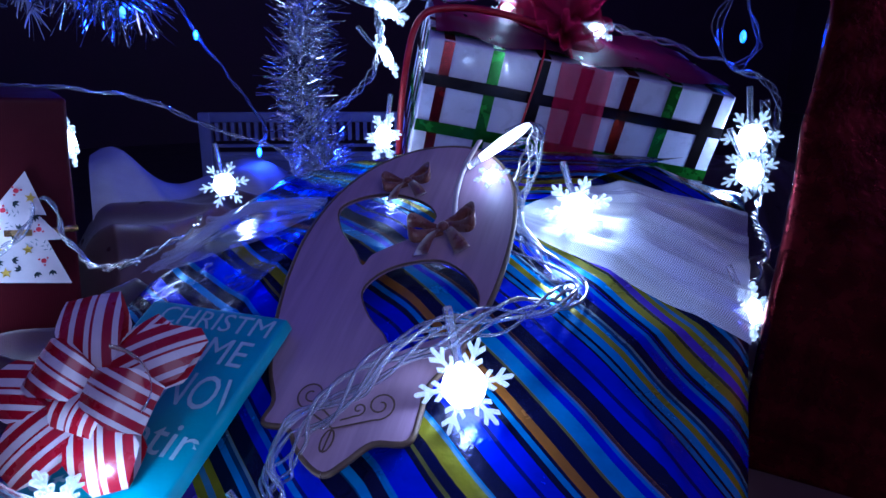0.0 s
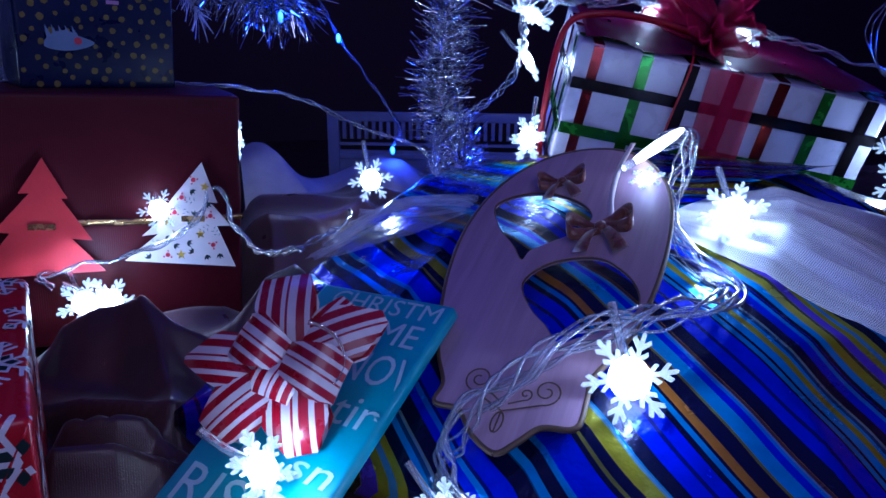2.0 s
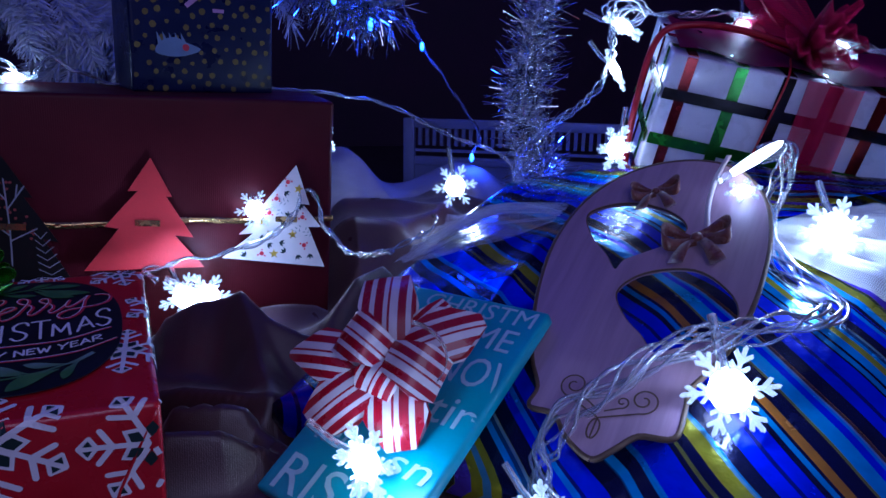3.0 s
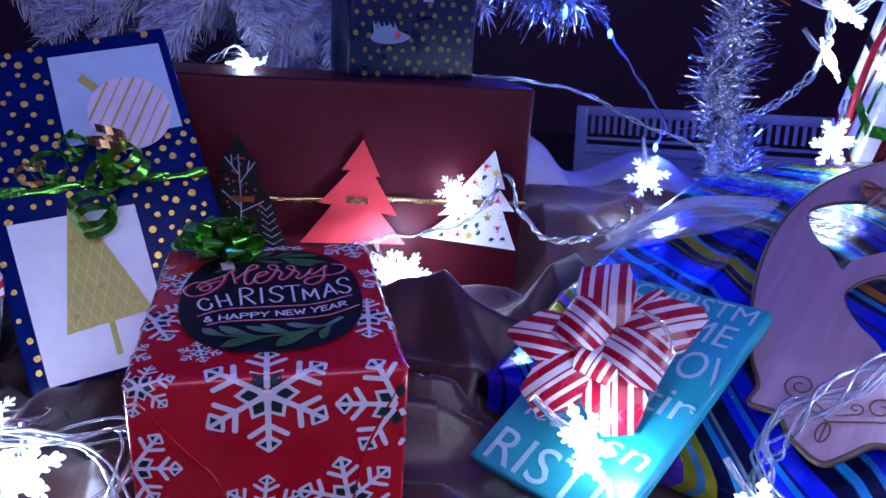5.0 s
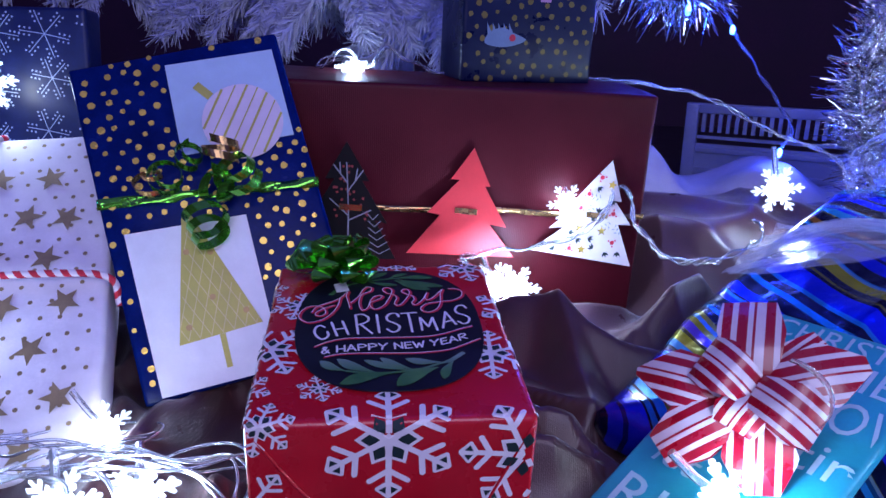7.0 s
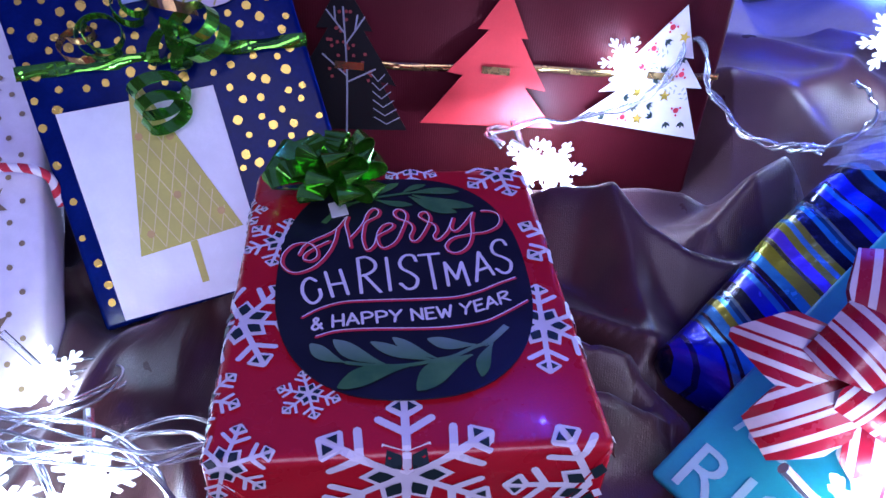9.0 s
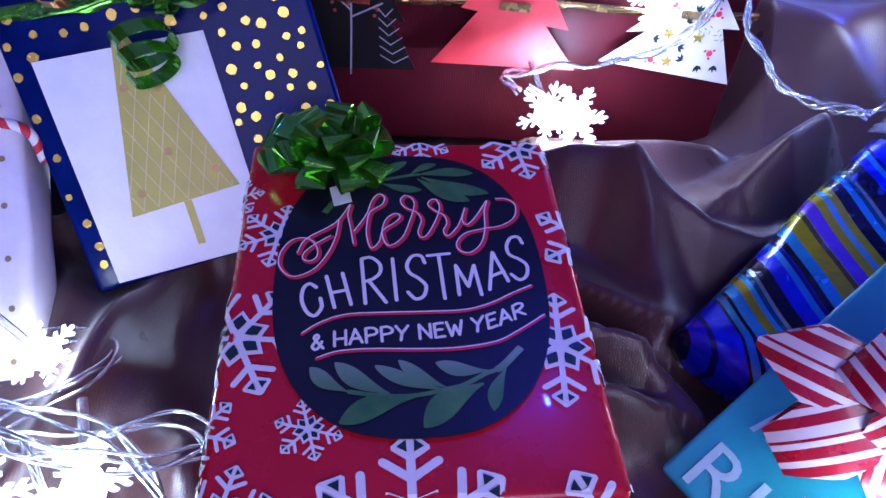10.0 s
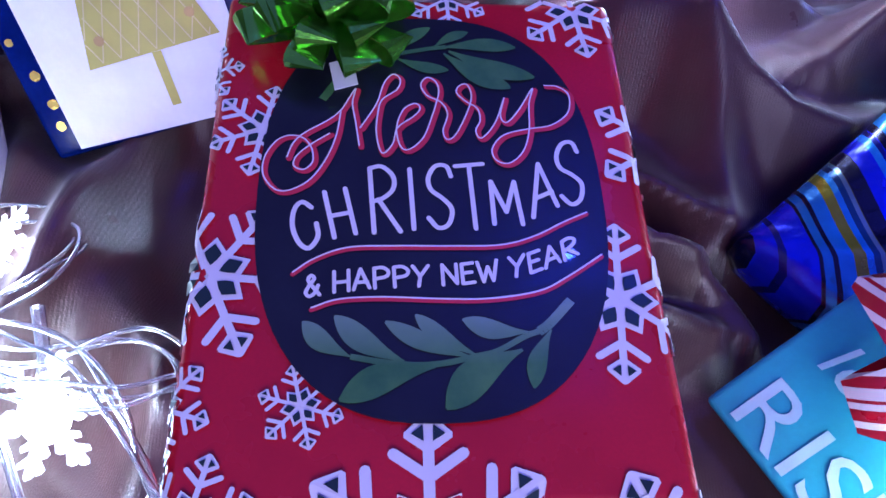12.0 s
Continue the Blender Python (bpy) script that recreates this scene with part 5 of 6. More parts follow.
def aqua_gift():
    g = thing("aqua_gift", AQ, "small aqua gift with pale printed lettering under a bow", "gift box")
    W, H, T = 0.107, 0.167, 0.009
    part("wrapping", box_bm((0, 0, -T), (W, H, 0), 0.003, 3, 4, 0.0004, 61), AQUA, g)
    lines = (("RISTMA", 0.007, 0.140, 0.004, 0.0240, 0), ("let", 0.012, 0.040, 0.040, 0.016, 0.25), ("sn", 0.070, 0.100, 0.038, 0.016, 0.25), ("etin", 0.058, 0.106, 0.074, 0.020, 0),
             ("NOW", 0.058, 0.122, 0.102, 0.021, 0), ("ME", 0.066, 0.098, 0.130, 0.017, 0), ("CHRISTM", 0.016, 0.102, 0.151, 0.0125, 0))
    for text, x0, x1, y, tall, shear in lines:
        bm = bmesh.new()
        letters(text, 0.02, lambda f, h: (x0 + (x1 - x0) * f + shear * h * tall, y + h * tall), 0.0008, bm)
        gone = [f for f in bm.faces if f.calc_center_median().x > W - 0.003 or f.calc_center_median().y > H - 0.003]
        bmesh.ops.delete(bm, geom=gone, context="FACES")
        part("lettering", bm, AQUA_PRINT, g, "pale printed letters", False)


aqua_gift()
BOWM = basis((-0.0225, 0.363, 0.0865), (0.9408, -0.3351, 0.0515), (0.1614, 0.5763, 0.8011))


def candy_bow():
    g = thing("candy_gift_bow", BOWM, "red and white candy-striped ribbon star bow", "gift bow")

    for angle, reach, wide, blunt in ((98, 0.050, 0.034, 0.80), (26, 0.056, 0.032, 0.25), (-80, 0.049, 0.036, 0.45), (-139, 0.056, 0.031, 0.62), (177, 0.060, 0.031, 0.12)):
        petal(g, CANDY, angle, reach, wide, 0.009, -0.004, 1.0, 0.0, blunt)
    petal(g, CANDY, 50, 0.046, 0.022, 0.003, -0.009)
    petal(g, CANDY, 152, 0.030, 0.030, 0.010, 0.008, 1.0, 0.0, 0.85)
    petal(g, CANDY, -24, 0.034, 0.030, 0.010, 0.010, 1.0, 0.0, 0.80)
    petal(g, CANDY, -112, 0.022, 0.026, 0.007, 0.006, 1.0, 0.0, 0.80)
    line = [Vector((0.004 + 0.030 * math.cos(a), -0.004 + 0.020 * math.sin(a), 0.022 + 0.004 * math.sin(2 * a))) for a in np.linspace(-0.6, 1.2, 16)]
    bm = bmesh.new()
    ribbon_into(bm, line, Vector((0.3, 0.2, 1)).normalized(), 0.0045, 0.0002)
    part("clear_band", bm, clear_plastic("clear_band", (0.85, 0.72, 0.80), 0.1), g, "clear plastic band")


candy_bow()


# ---- plaid gift ----
PLD = basis((0.236, 0.5545, 0.252), (0.9286, -0.3214, -0.1865), (0.10, -0.28, 0.95))


def plaid_gift():
    g = thing("plaid_gift_box", PLD, "white glossy gift box with red and green foil plaid", "gift box")
    W, H, D = 0.262, 0.135, 0.150
    part("wrapping", box_bm((0, -H, -D), (W, 0, 0), 0.003, 3, 3, 0.0006, 71), PLAID_WHITE, g)
    for x, w, mt in ((0.012, 0.0085, PLAID_RED), (0.052, 0.0095, PLAID_GREEN), (0.090, 0.010, PLAID_BLACK), (0.126, 0.011, PLAID_RED), (0.166, 0.0095, PLAID_RED), (0.204, 0.0095, PLAID_GREEN), (0.240, 0.010, PLAID_BLACK)):
        bm = bmesh.new()
        for lo, hi in (((x, -H + 0.002, 0), (x + w, -0.001, 0.0006)), ((x, 0, -D + 0.002), (x + w, 0.0006, -0.001))):
            b2 = box_bm(lo, hi, 0)
            me = bpy.data.meshes.new("band")
            b2.to_mesh(me)
            b2.free()
            bm.from_mesh(me)
            bpy.data.meshes.remove(me)
        part("foil_band", bm, mt, g, smooth=False)
    for y, w, mt in ((-0.038, 0.0095, PLAID_BLACK), (-0.078, 0.010, PLAID_GREEN), (-0.112, 0.009, PLAID_RED)):
        part("foil_band", box_bm((0.001, y, 0.0008), (W - 0.001, y + w, 0.0013), 0), mt, g, smooth=False)
        part("foil_band", box_bm((-0.0013, y, -D + 0.002), (-0.0008, y + w, 0), 0), mt, g, smooth=False)
    for z, mt in ((-0.03, PLAID_GREEN), (-0.07, PLAID_RED), (-0.11, PLAID_BLACK)):
        part("foil_band", box_bm((0.001, 0.0008, z), (W - 0.001, 0.0013, z + 0.010), 0), mt, g, smooth=False)
        part("foil_band", box_bm((-0.0009, -H + 0.002, z), (-0.0004, -0.001, z + 0.009), 0), mt, g, smooth=False)


plaid_gift()


def red_tulle():
    g = thing("red_tulle_bow", PLD, "sheer red tulle bow on top of the plaid box", "ribbon bow")
    rr = random.Random(3)

    def sheet(rows, net=TULLE_RED):
        bm = bmesh.new()
        layer = bm.loops.layers.uv.verify()
        grid = [[bm.verts.new(p) for p in r] for r in rows]
        for i, (a, b) in enumerate(zip(grid, grid[1:])):
            for j in range(len(a) - 1):
                f = bm.faces.new((a[j], a[j + 1], b[j + 1], b[j]))
                for lp, (q, w) in zip(f.loops, ((i, j), (i, j + 1), (i + 1, j + 1), (i + 1, j))):
                    lp[layer].uv = (q * 0.004, w * 0.004)
        part("tulle", bm, net, g)
    # band down the front and loops above
    sheet([[Vector((0.112 + 0.045 * (j / 10 - 0.1) + 0.006 * u, -0.128 * u, 0.004 + 0.003 * math.sin(j * 1.7))) for j in range(11)] for u in np.linspace(-0.01, 1, 24)])
    # tulle across the box's top, its dark colour standing in for shade there
    sheet([[Vector((0.004 + 0.250 * j / 16, 0.004 + 0.003 * math.sin(j * 1.3 + 3 * u), -0.004 - 0.142 * u)) for j in range(17)] for u in np.linspace(0, 1, 12)], TULLE_SHADED)
    for k in range(7):
        a, lean, reach, wide = rr.uniform(0, 6.28), rr.uniform(0.2, 0.9), rr.uniform(0.05, 0.085), rr.uniform(0.03, 0.05)
        out = Vector((math.cos(a), 0, math.sin(a)))
        side = Vector((-math.sin(a), 0, math.cos(a)))
        rows = []
        for u in np.linspace(0, 1, 20):
            c = Vector((0.118, 0.004, -0.065)) + out * reach * math.sin(math.pi * u) + Vector((0, 1, 0)) * (0.065 * lean * math.sin(math.pi * u * 0.9) + 0.008 * u)
            rows.append([c + (side * 0.8 + Vector((0, 0.5, 0))) * (j / 10 - 0.5) * wide * (0.25 + math.sin(math.pi * u)) + Vector((0, 0.004 * math.sin(j * 2 + k), 0)) for j in range(11)])
        sheet(rows)
    bm = tube([(-0.004, -0.13, -0.03), (-0.012, -0.06, -0.035), (-0.010, 0.000, -0.04), (0.015, 0.016, -0.045), (0.06, 0.018, -0.055), (0.11, 0.012, -0.06)], 0.0030, 8, 8)
    part("red_cord", bm, RED_CORD, g, "smooth red ribbon cord")
    bm = tube([(0.095, 0.01, -0.02), (0.092, -0.002, 0.003), (0.089, -0.04, 0.006), (0.086, -0.085, 0.006)], 0.0010, 8, 6)
    part("red_thread", bm, RED_CORD, g)


red_tulle()


# ---- red foil gift bag at the end ----
def foil_gift():
    m = pose(0.326, 0.291, -0.004, 0, 0, -53) @ Matrix(((1, 0, 0.04, 0), (0, 1, 0.16, 0), (0, 0, 1, 0), (0, 0, 0, 1)))
    g = thing("red_foil_gift", m, "tall dark red gift wrapped in crinkled foil", "gift box")
    bm = box_bm((0, 0, 0), (0.24, 0.14, 0.38), 0.006, 3, 12, 0.004, 81)
    part("wrapping", bm, RED_FOIL, g)


foil_gift()


# ---- snowflake lights ----
def flake_mesh(r):
    """An acrylic snowflake cut in one piece: six branched arms round a hexagon."""
    w, out = r * 0.043, []
    side = [(0.17, 1.9), (0.36, 1), (0.56, 5.0), (0.64, 4.2), (0.50, 1), (0.64, 1), (0.82, 4.6), (0.90, 3.8), (0.78, 1), (0.98, 1)]
    for k in range(6):
        a = k * math.pi / 3
        c, s = math.cos(a), math.sin(a)
        for d, q in [(d, -q) for d, q in side] + [(1.03, 0)] + [(d, q) for d, q in reversed(side)]:
            out.append((c * r * d - s * w * q, s * r * d + c * w * q))
    bm = plate(out, r * 0.14)
    bmesh.ops.translate(bm, verts=bm.verts[:], vec=(0, 0, -r * 0.07))
    return bm


FLAKE = flake_mesh(0.022)
FLAKE_DATA = bpy.data.meshes.new("flake")
FLAKE.to_mesh(FLAKE_DATA)
FLAKE.free()
FLAKE_DATA.materials.append(FLAKE_ARM)
CORE = bmesh.new()
bmesh.ops.create_uvsphere(CORE, u_segments=14, v_segments=8, radius=0.0100)
for v in CORE.verts:
    v.co.z *= 0.45
CORE_DATA = bpy.data.meshes.new("core")
CORE.to_mesh(CORE_DATA)
CORE.free()
CORE_DATA.materials.append(FLAKE_CORE)
SOCK = bmesh.new()
tube_into(SOCK, [Vector((0, 0.010, -0.002)), Vector((0, 0.020, -0.006)), Vector((0, 0.038, -0.008))], 0.0024, 8)
SOCK_DATA = bpy.data.meshes.new("socket")
SOCK.to_mesh(SOCK_DATA)
SOCK.free()
SOCK_DATA.materials.append(clear_plastic("clear_socket", (0.9, 0.93, 1.0), 0.2))


def snowflake_light(at, facing, turn=0.0, watts=1.0, size=1.0):
    """facing: the way that the flake looks; its lamp sits just before it."""
    face = Vector(facing).normalized()
    m = Matrix.Translation(at) @ face.to_track_quat("Z", "Y").to_matrix().to_4x4() @ pose(0, 0, 0, 0, 0, turn)
    g = thing("snowflake_light", m, "glowing clear plastic snowflake of a string of white lights", "string light", "snowflake string lights")
    g.scale = (size, size, size)
    for name, data in (("flake", FLAKE_DATA), ("core", CORE_DATA), ("socket", SOCK_DATA)):
        ob = new(name, data)
        ob.parent = g
    lamp = bpy.data.lights.new("led", "POINT")
    lamp.energy, lamp.color, lamp.shadow_soft_size = LED * watts, LED_TINT, 0.006
    lo = new("led", lamp)
    lo.location = Vector(at) + face * 0.012
    return g


for at, facing, turn, watts, size in (
        ((0.1437, 0.2972, 0.0850), (-0.35, -0.75, 0.55), 12, 1.4, 1.12),
        ((0.262, 0.380, 0.147), (-0.5, -0.6, 0.6), 20, 2.2, 1.0),
        ((0.500, 0.470, 0.168), (-0.6, -0.8, 0.1), 5, 1.3, 1.15),
        ((0.490, 0.458, 0.140), (-0.6, -0.8, 0.2), 25, 0.7, 1.1),
        ((0.203, 0.578, 0.172), (-0.9, -0.35, 0.2), 10, 1.2, 0.95),
        ((0.244, 0.680, 0.234), (0.75, -0.5, 0.5), 20, 0.6, 1.0),
        ((0.237, 0.655, 0.275), (0.3, -0.5, 0.8), 30, 0.6, 1.0),
        ((0.086, 0.684, 0.122), (-0.1, -1, 0.15), 8, 1.2, 1.0),
        ((-0.036, 0.712, 0.164), (0.96, 0.28, 0.0), 15, 0.6, 0.95),
        ((-0.160, 0.588, 0.054), (0.1, -0.75, 0.6), 18, 2.0, 0.95),
        ((-0.142, 0.590, 0.054), (0.4, -0.6, 0.6), 44, 1.5, 0.95),
        ((-0.103, 0.630, 0.116), (0.1, -0.9, 0.2), 5, 0.45, 0.8),
        ((0.352, 0.640, 0.276), (-0.3, -0.8, 0.4), 0, 0.6, 0.8),
        ((0.415, 0.585, 0.258), (-0.2, -0.6, 0.7), 12, 0.6, 0.8),
        ((-0.0415, 0.3210, 0.0500), (0.65, -0.5, 0.55), 22, 0.9, 0.95),
        ((0.340, 0.303, 0.092), (0.2, -0.8, 0.3), 10, 0.9, 0.8),
        ((0.044, 0.292, 0.026), (0.2, -0.7, 0.6), 14, 0.4, 0.85),
        ((-0.368, 0.302, 0.034), (0.2, -0.5, 0.85), 10, 0.8, 0.95),
        ((-0.332, 0.314, 0.034), (-0.1, -0.5, 0.85), 35, 0.8, 1.0),
        ((-0.386, 0.378, 0.030), (0.7, -0.6, 0.4), 20, 0.2, 0.8),
        ((-0.560, 0.560, 0.215), (0.3, -0.9, 0.2), 5, 0.8, 1.0),
        ((0.222, 0.420, 0.164), (-0.36, -0.35, 0.86), 30, 0.4, 0.55),
        ((-0.295, 0.680, 0.224), (0, -0.2, 1), 5, 0.5, 0.8),
        ((-0.515, 0.395, 0.075), (0.6, -0.7, 0.4), 15, 0.35, 1.0)):
    snowflake_light(at, facing, turn, watts, size)


def long_bulb(a, b):
    """A lit tapered bulb seen from its side, with its clear collar."""
    a, b = Vector(a), Vector(b)
    g = thing("tapered_string_light", Matrix.Translation(a), "glowing tapered bulb of the string lights by the plaque", "string light")
    d = b - a
    q = d.to_track_quat("Z", "Y").to_matrix().to_4x4()
    for name, mt, profile in (("bulb", LONG_GLOW, ((0, 0.0022), (0.12, 0.0030), (0.45, 0.0040), (0.8, 0.0033), (0.95, 0.0020), (1.0, 0.0006))), ("collar", COLLAR, ((-0.22, 0.0024), (-0.02, 0.0028), (0.0, 0.0012)))):
        bm = bmesh.new()
        rings = [[bm.verts.new((r * math.cos(k * math.pi / 6), r * math.sin(k * math.pi / 6), f * d.length)) for k in range(12)] for f, r in profile]
        for lo, hi in zip(rings, rings[1:]):
            for k in range(12):
                bm.faces.new((lo[k], lo[(k + 1) % 12], hi[(k + 1) % 12], hi[k]))
        bm.faces.new(rings[0][::-1])
        bm.faces.new(rings[-1])
        bm.transform(q)
        part(name, bm, mt, g)


LONG_GLOW = glowing("lit_bulb_plastic", (0.85, 0.92, 1.0), 5.0)
COLLAR = clear_plastic("clear_collar", (0.9, 0.93, 1.0), 0.2)
long_bulb((0.219, 0.432, 0.1735), (0.260, 0.438, 0.194))


# ---- cords ----
def cord(points, label="clear twisted cord of the string lights", **k):
    g = thing("light_cord", Matrix.Identity(4), label, "light cord", "string light cords")
    for bm in bundle(points, **k):
        part("strand", bm, CORD, g)


def plq(x, y, z):
    return PLQ @ Vector((x, y, z))


cord([on_pillow(0.235, -0.03, 0.004), on_pillow(0.19, 0.0, 0.005), plq(-0.020, 0.014, 0.008), plq(-0.006, 0.036, 0.010), plq(0.008, 0.056, 0.012), plq(0.036, 0.080, 0.014), (0.200, 0.320, 0.112), (0.238, 0.342, 0.108), (0.228, 0.372, 0.122), (0.226, 0.398, 0.140), (0.252, 0.425, 0.165), (0.264, 0.438, 0.187), (0.250, 0.450, 0.183)], strands=8, spread=0.0072, turns=22, r=0.0010)
cord([(0.004, 0.546, 0.097), (-0.025, 0.585, 0.086), (-0.045, 0.625, 0.103), (-0.053, 0.640, 0.128), (-0.062, 0.640, 0.130), (-0.068, 0.632, 0.112), (-0.100, 0.610, 0.092), (-0.140, 0.600, 0.085), (-0.175, 0.595, 0.080), (-0.190, 0.590, 0.076), (-0.180, 0.585, 0.070)], strands=4, spread=0.0024)
cord([(0.004, 0.546, 0.099), (0.03, 0.56, 0.106), (0.05, 0.60, 0.106), (0.06, 0.66, 0.100)], strands=2)
cord([(-0.250, 0.720, 0.215), (-0.120, 0.745, 0.213), (-0.030, 0.735, 0.208), (0.030, 0.730, 0.196), (0.070, 0.730, 0.176), (0.107, 0.728, 0.160), (0.145, 0.722, 0.146), (0.160, 0.712, 0.118)], strands=3)
cord([(0.160, 0.712, 0.118), (0.165, 0.722, 0.150), (0.190, 0.700, 0.180), (0.222, 0.690, 0.206), (0.238, 0.680, 0.240), (0.232, 0.664, 0.278), (0.25, 0.66, 0.290), (0.29, 0.65, 0.285)], strands=5, spread=0.0035)
cord([(0.29, 0.65, 0.285), (0.340, 0.640, 0.288), (0.40, 0.60, 0.270), (0.46, 0.56, 0.250), (0.505, 0.50, 0.225), (0.530, 0.478, 0.205), (0.528, 0.470, 0.165), (0.500, 0.452, 0.128), (0.46, 0.42, 0.110), (0.420, 0.370, 0.105), (0.352, 0.318, 0.100)], strands=4, spread=0.003)
cord([(0.236 + 0.017 * math.cos(a) + 0.002 * a / 6.28, 0.662 - 0.004 * a / 6.28, 0.288 + 0.013 * math.sin(a)) for a in np.linspace(0, 15.7, 26)], "clear cord of the string lights coiled by the plaid box", strands=2, spread=0.003, turns=9, seed=5)
cord([(0.51, 0.47, 0.200), (0.515, 0.468, 0.170), (0.500, 0.460, 0.140), (0.485, 0.450, 0.125), (0.500, 0.455, 0.16)], strands=4, spread=0.004)
cord([(-0.330, 0.680, 0.222), (-0.305, 0.680, 0.236), (-0.28, 0.680, 0.224), (-0.262, 0.680, 0.240), (-0.235, 0.69, 0.222), (-0.21, 0.70, 0.220)], strands=3, spread=0.003)
for k, pts in enumerate((
        [(-0.513, 0.326, 0.034), (-0.433, 0.341, 0.039), (-0.373, 0.338, 0.044), (-0.323, 0.331, 0.046), (-0.278, 0.296, 0.056), (-0.261, 0.271, 0.034), (-0.268, 0.246, 0.014)],
        [(-0.493, 0.306, 0.024), (-0.423, 0.326, 0.030), (-0.353, 0.328, 0.040), (-0.303, 0.346, 0.044), (-0.273, 0.311, 0.050), (-0.278, 0.276, 0.039), (-0.293, 0.236, 0.014)],
        [(-0.453, 0.366, 0.024), (-0.393, 0.398, 0.018), (-0.358, 0.391, 0.024), (-0.355, 0.361, 0.034), (-0.378, 0.338, 0.039), (-0.423, 0.318, 0.034), (-0.463, 0.291, 0.024)],
        [(-0.388, 0.331, 0.039), (-0.343, 0.316, 0.054), (-0.303, 0.318, 0.052), (-0.278, 0.328, 0.050), (-0.267, 0.316, 0.044), (-0.283, 0.296, 0.034), (-0.303, 0.256, 0.019)],
        [(-0.393, 0.324, 0.034), (-0.365, 0.306, 0.044), (-0.355, 0.291, 0.039)],
        [(-0.363, 0.328, 0.042), (-0.338, 0.304, 0.046), (-0.323, 0.284, 0.040)])):
    cord(pts, strands=3 if k < 4 else 2, spread=0.0045 if k < 4 else 0.001, turns=14, seed=k)


# ---- cloth heap, basket, tinsel, tree ----
def cloth_heap():
    bm = bmesh.new()
    nx, ny = 90, 30
    rows = []
    for j in range(ny + 1):
        row = []
        for i in range(nx + 1):
            u, w = i / nx, j / ny
            x, y = -0.03 + 0.55 * u, 0.765 + 0.28 * w
            hill = 0.105 + 0.028 * math.sin(u * 21 + 0.8) * math.exp(-u * 1.5) - 0.045 * u
            z = hill * math.sin(math.pi * min(1, 0.01 + w * 0.90)) ** 0.55 + 0.007 * math.sin(u * 40 + w * 9 + 3 * noise.noise(Vector((u * 9, w * 3, 1)))) * (1 - w) + 0.006 * noise.noise(Vector((x * 20, y * 20, 0)))
            row.append(bm.verts.new((x, y, z)))
        rows.append(row)
    for a, b in zip(rows, rows[1:]):
        for i in range(nx):
            bm.faces.new((a[i], a[i + 1], b[i + 1], b[i]))
    tagged(part("cream_cloth", bm, LINEN), "cream cloth heaped in soft folds behind the gifts", "cloth")


cloth_heap()


def basket():
    g = thing("slatted_basket", pose(0.125, 1.26, -0.03, 0, 0, -22), "white slatted plastic basket in blue light", "basket")
    W, H = 0.62, 0.165
    for z in (H - 0.016, 0.085, 0.05):
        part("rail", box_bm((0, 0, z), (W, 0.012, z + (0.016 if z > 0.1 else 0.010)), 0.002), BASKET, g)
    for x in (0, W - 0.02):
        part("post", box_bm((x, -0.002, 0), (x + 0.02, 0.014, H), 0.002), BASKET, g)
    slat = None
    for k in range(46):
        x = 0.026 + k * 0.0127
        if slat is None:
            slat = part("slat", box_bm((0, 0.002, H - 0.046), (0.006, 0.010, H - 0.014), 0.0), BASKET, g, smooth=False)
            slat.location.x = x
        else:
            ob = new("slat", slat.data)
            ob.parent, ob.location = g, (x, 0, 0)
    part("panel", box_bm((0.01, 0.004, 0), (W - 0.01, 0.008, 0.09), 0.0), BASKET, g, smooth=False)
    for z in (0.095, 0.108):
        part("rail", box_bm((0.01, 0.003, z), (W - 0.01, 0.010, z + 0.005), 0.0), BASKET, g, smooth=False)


basket()


def strands(lines, count, length, width, spread, seed, droop=0.0, thick=0.0002, along=0.3):
    """Many thin strips or needles that stand out from lines."""
    rr = random.Random(seed)
    verts, faces = [], []
    for line in lines:
        for k in range(count):
            i = rr.randrange(len(line) - 1)
            p = line[i].lerp(line[i + 1], rr.random())
            d = (line[i + 1] - line[i]).normalized()
            o = Vector((rr.gauss(0, 1), rr.gauss(0, 1), rr.gauss(0, 1)))
            o = (o - d * o.dot(d)).normalized() * (1 - along * 0.3) + d * along * rr.uniform(0.5, 1.2)
            L = length * rr.uniform(0.55, 1.15)
            tip = p + o * L + Vector((rr.uniform(-1, 1), rr.uniform(-1, 1), rr.uniform(-1, 1))) * spread * L - Vector((0, 0, droop * L))
            mid = p.lerp(tip, 0.5) + Vector((0, 0, droop * L * 0.3)) + Vector((rr.uniform(-1, 1), rr.uniform(-1, 1), rr.uniform(-1, 1))) * spread * L * 0.3
            w = o.cross(Vector((rr.uniform(-1, 1), rr.uniform(-1, 1), rr.uniform(-1, 1)))).normalized() * width / 2
            n = len(verts)
            verts += [p - w, p + w, mid + w, mid - w, tip + w * 0.6, tip - w * 0.6]
            faces += [(n, n + 1, n + 2, n + 3), (n + 3, n + 2, n + 4, n + 5)]
    me = bpy.data.meshes.new("strands")
    me.from_pydata([tuple(v) for v in verts], [], faces)
    bm = bmesh.new()
    bm.from_mesh(me)
    bpy.data.meshes.remove(me)
    return bm


def tinsel_garland(points, label, count, length, seed):
    g = thing("tinsel_garland", Matrix.Translation(points[0]), label, "tinsel")
    line = [p - Vector(points[0]) for p in spline(points, 14)]
    bm = bmesh.new()
    tube_into(bm, line, 0.003, 6)
    part("core_wire", bm, SILVER, g)
    part("foil_fringe", strands([line], count, length, 0.0015, 0.60, seed), SILVER, g, "thin shiny foil strips", False, "stuff")


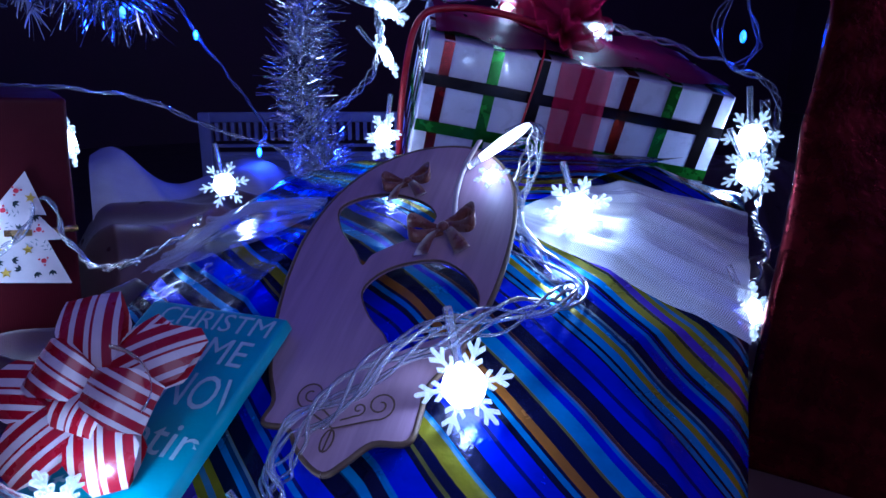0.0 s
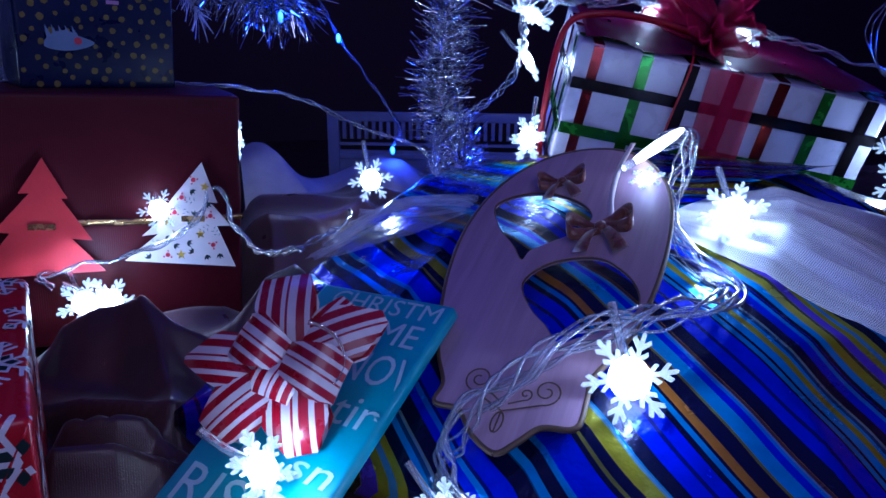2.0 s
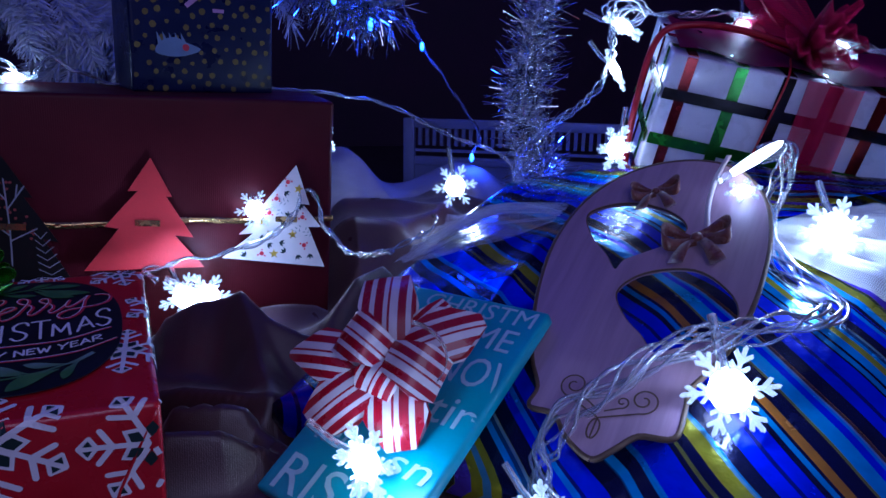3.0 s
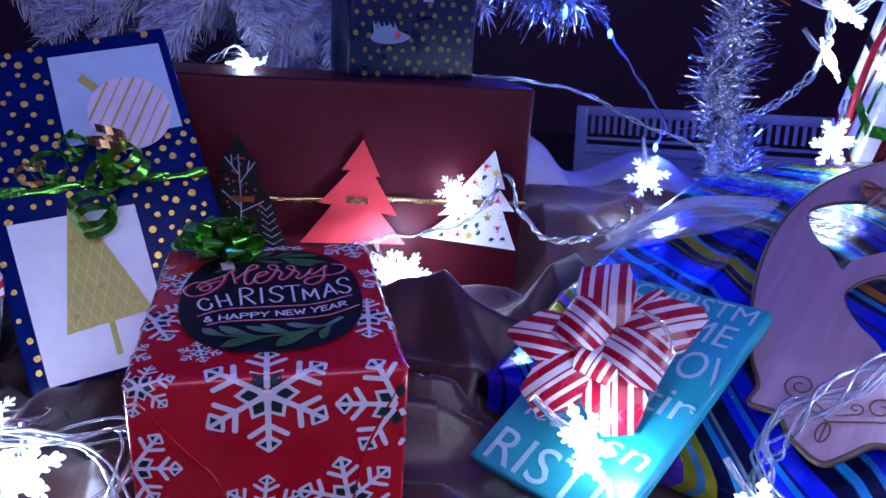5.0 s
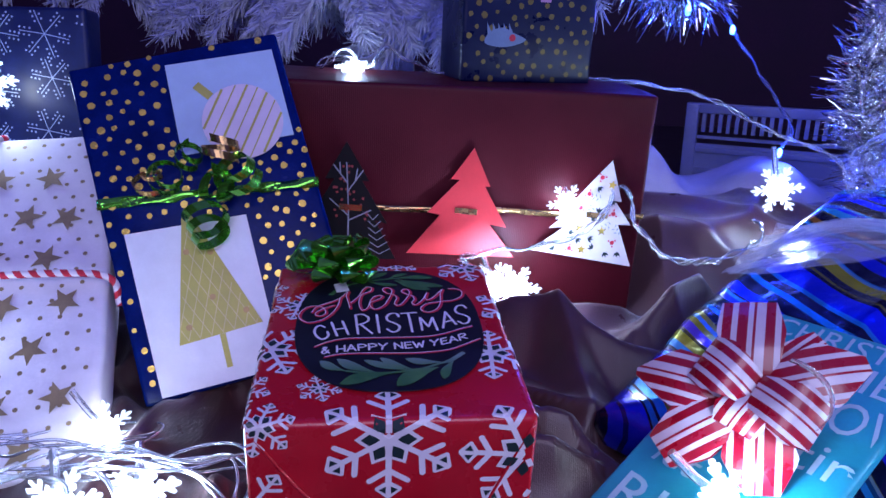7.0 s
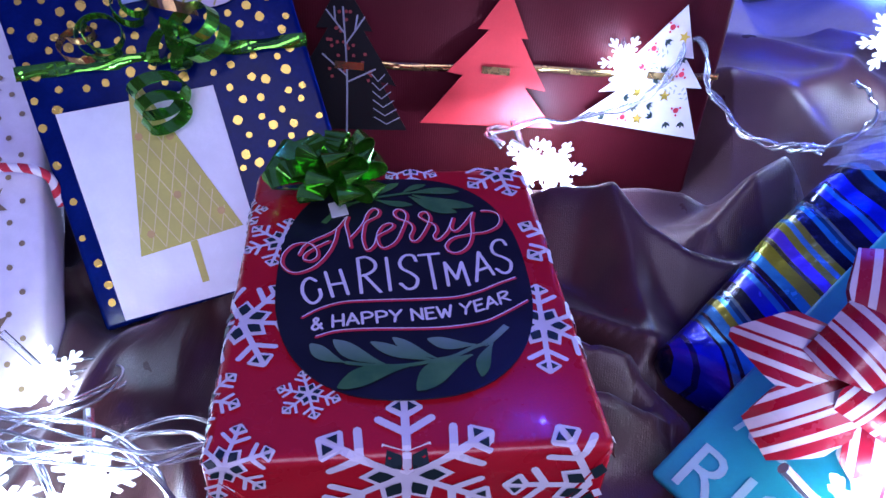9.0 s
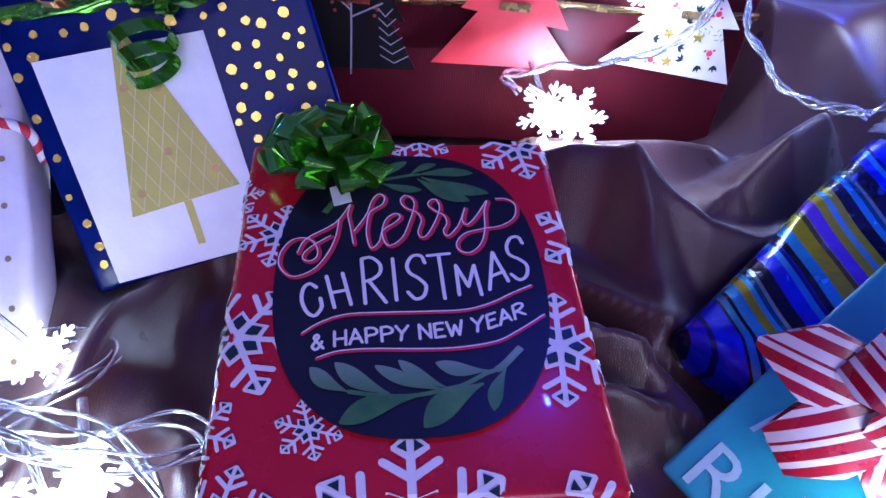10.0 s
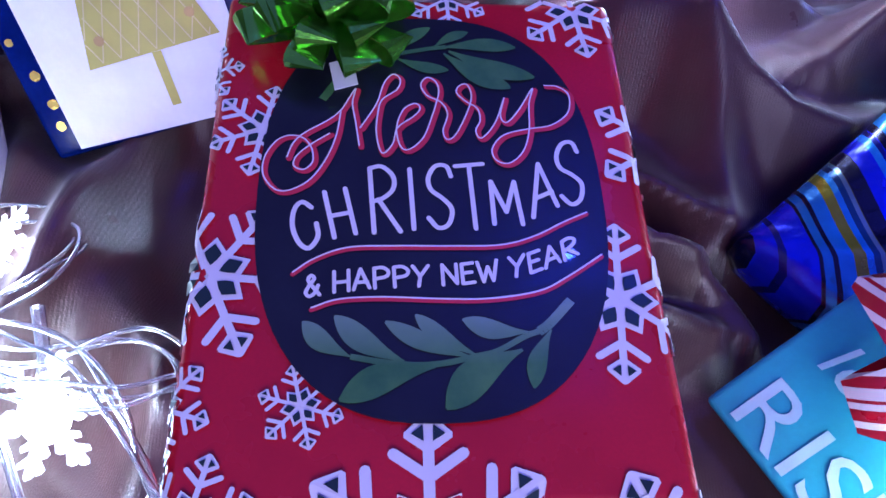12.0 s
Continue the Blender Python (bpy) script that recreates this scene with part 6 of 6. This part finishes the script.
tinsel_garland([(0.200, 0.740, 0.105), (0.192, 0.765, 0.150), (0.180, 0.770, 0.20), (0.184, 0.768, 0.25), (0.196, 0.772, 0.31), (0.190, 0.780, 0.38), (0.18, 0.79, 0.46)], "silver tinsel garland hanging down behind the gifts", 3400, 0.031, 1)
tinsel_garland([(-0.10, 0.90, 0.40), (-0.04, 0.86, 0.335), (0.005, 0.845, 0.305), (0.035, 0.850, 0.300)], "silver tinsel garland in blue light on the tree", 3600, 0.042, 2)


TREE = thing("christmas_tree", pose(-0.36, 1.40, -0.035), "white artificial christmas tree with low hanging branches", "christmas tree")
bm = bmesh.new()
tube_into(bm, [Vector((0, 0, 0)), Vector((0, 0, 1.2))], 0.016, 10)
part("trunk", bm, NEEDLE, TREE)


def branch(points, seed, twigs=13, size=0.040):
    home = Vector((-0.36, 1.40, -0.035))
    main = [p - home for p in spline([(-0.36, 1.39, 0.62), *points], 8)]
    bm = bmesh.new()
    tube_into(bm, main, 0.0030, 6, taper=0.5)
    b = part("branch", bm, NEEDLE, TREE)
    rr = random.Random(seed)
    lines = [main[8:]] * 3
    for k in range(twigs):
        i = int((0.25 + 0.72 * k / twigs) * (len(main) - 1))
        d = (main[min(i + 1, len(main) - 1)] - main[max(0, i - 1)]).normalized()
        side = d.cross(Vector((0, 0, 1))).normalized() * (1 if k % 2 else -1)
        o = (d * 0.9 + side * rr.uniform(0.6, 1.1) + Vector((0, 0, rr.uniform(-0.45, 0.15)))).normalized()
        reach = size * rr.uniform(2.0, 3.2)
        lines.append([main[i] + o * reach * u + Vector((0, 0, -0.25 * reach * u * u)) for u in np.linspace(0, 1, 6)])
    part("needles", strands(lines, 330, size * 0.52, 0.0012, 0.10, seed, 0.05, along=1.0), NEEDLE, b, "white plastic needles", False, "stuff")


for k, pts in enumerate((
        [(-0.31, 0.98, 0.38), (-0.33, 0.88, 0.318), (-0.355, 0.79, 0.290)], [(-0.20, 0.98, 0.36), (-0.225, 0.90, 0.30), (-0.255, 0.84, 0.265)],
        [(-0.46, 1.10, 0.35), (-0.44, 1.02, 0.30), (-0.40, 0.95, 0.275)], [(-0.58, 1.12, 0.36), (-0.55, 1.00, 0.31), (-0.50, 0.92, 0.282)],
        [(-0.33, 1.20, 0.32), (-0.31, 1.14, 0.26), (-0.29, 1.08, 0.225)], [(-0.12, 1.06, 0.47), (-0.120, 0.98, 0.41), (-0.120, 0.93, 0.375)],
        [(-0.72, 1.05, 0.38), (-0.68, 0.95, 0.33), (-0.62, 0.90, 0.30)], [(-0.26, 1.10, 0.38), (-0.26, 1.00, 0.31), (-0.27, 0.94, 0.262)],
        [(-0.40, 1.05, 0.40), (-0.42, 0.95, 0.34), (-0.46, 0.88, 0.300)])):
    branch(pts, 20 + k)
g = thing("unlit_bulb", pose(-0.300, 0.97, 0.245, 0, -12), "unlit white bulb hanging from a cord in the tree", "string light")
bm = bmesh.new()
tube_into(bm, [Vector((0, 0, 0)), Vector((0, 0, 0.006)), Vector((0, 0, 0.026)), Vector((0, 0, 0.034))], 0.0062, 10, taper=0.6)
part("bulb", bm, WHITE_PAPER, g)
part("wire", tube([(0, 0, 0.03), (0.002, 0, 0.06), (-0.004, 0, 0.11), (-0.002, 0, 0.18)], 0.0014), WHITE_PAPER, g)


# ---- blue lights of the tree ----
def blue_bulb(at, watts=0.02):
    g = thing("blue_string_light", Matrix.Translation(at), "small glowing blue bulb of the tree's string lights", "string light", "blue string lights")
    bm = bmesh.new()
    bmesh.ops.create_uvsphere(bm, u_segments=10, v_segments=8, radius=0.0031)
    for v in bm.verts:
        v.co.z *= 1.9
    part("bulb", bm, BLUE_LED, g)
    lamp = bpy.data.lights.new("blue_led", "POINT")
    lamp.energy, lamp.color, lamp.shadow_soft_size = watts, BLUE_TINT, 0.006
    lo = new("blue_led", lamp)
    lo.location = Vector(at) + Vector((0, -0.014, 0.003))


for at, w in (((0.101, 0.952, 0.254), 0.35), ((0.157, 0.90, 0.118), 0.28), ((0.222, 0.745, 0.116), 0.6), ((0.556, 0.547, 0.252), 0.05), ((-0.02, 0.80, 0.300), 0.12), ((0.02, 0.82, 0.275), 0.10), ((-0.07, 0.62, 0.60), 0.8), ((-0.16, 0.95, 0.30), 0.08)):
    blue_bulb(at, w)
cord([(0.05, 0.98, 0.42), (0.070, 0.965, 0.33), (0.101, 0.958, 0.258), (0.135, 0.94, 0.205), (0.165, 0.90, 0.15), (0.158, 0.895, 0.125)], "clear twisted cord with blue bulbs", strands=2, r=0.0014)
for k in range(3):
    a = 0.4 * k
    cord([(0.55, 0.55, 0.30), (0.530 - 0.006 * k, 0.548, 0.265), (0.535, 0.546, 0.232), (0.556, 0.545, 0.222 + 0.004 * k), (0.572 + 0.004 * k, 0.546, 0.246), (0.562, 0.548, 0.278), (0.552, 0.55, 0.30)], "coiled clear cord with a blue bulb", strands=1, spread=0.001, seed=k)
cord([(-0.07, 0.62, 0.605), (-0.10, 0.70, 0.66), (-0.22, 1.00, 0.82), (-0.36, 1.385, 1.02)], "clear cord running up to the trunk of the tree", strands=2, r=0.0014)
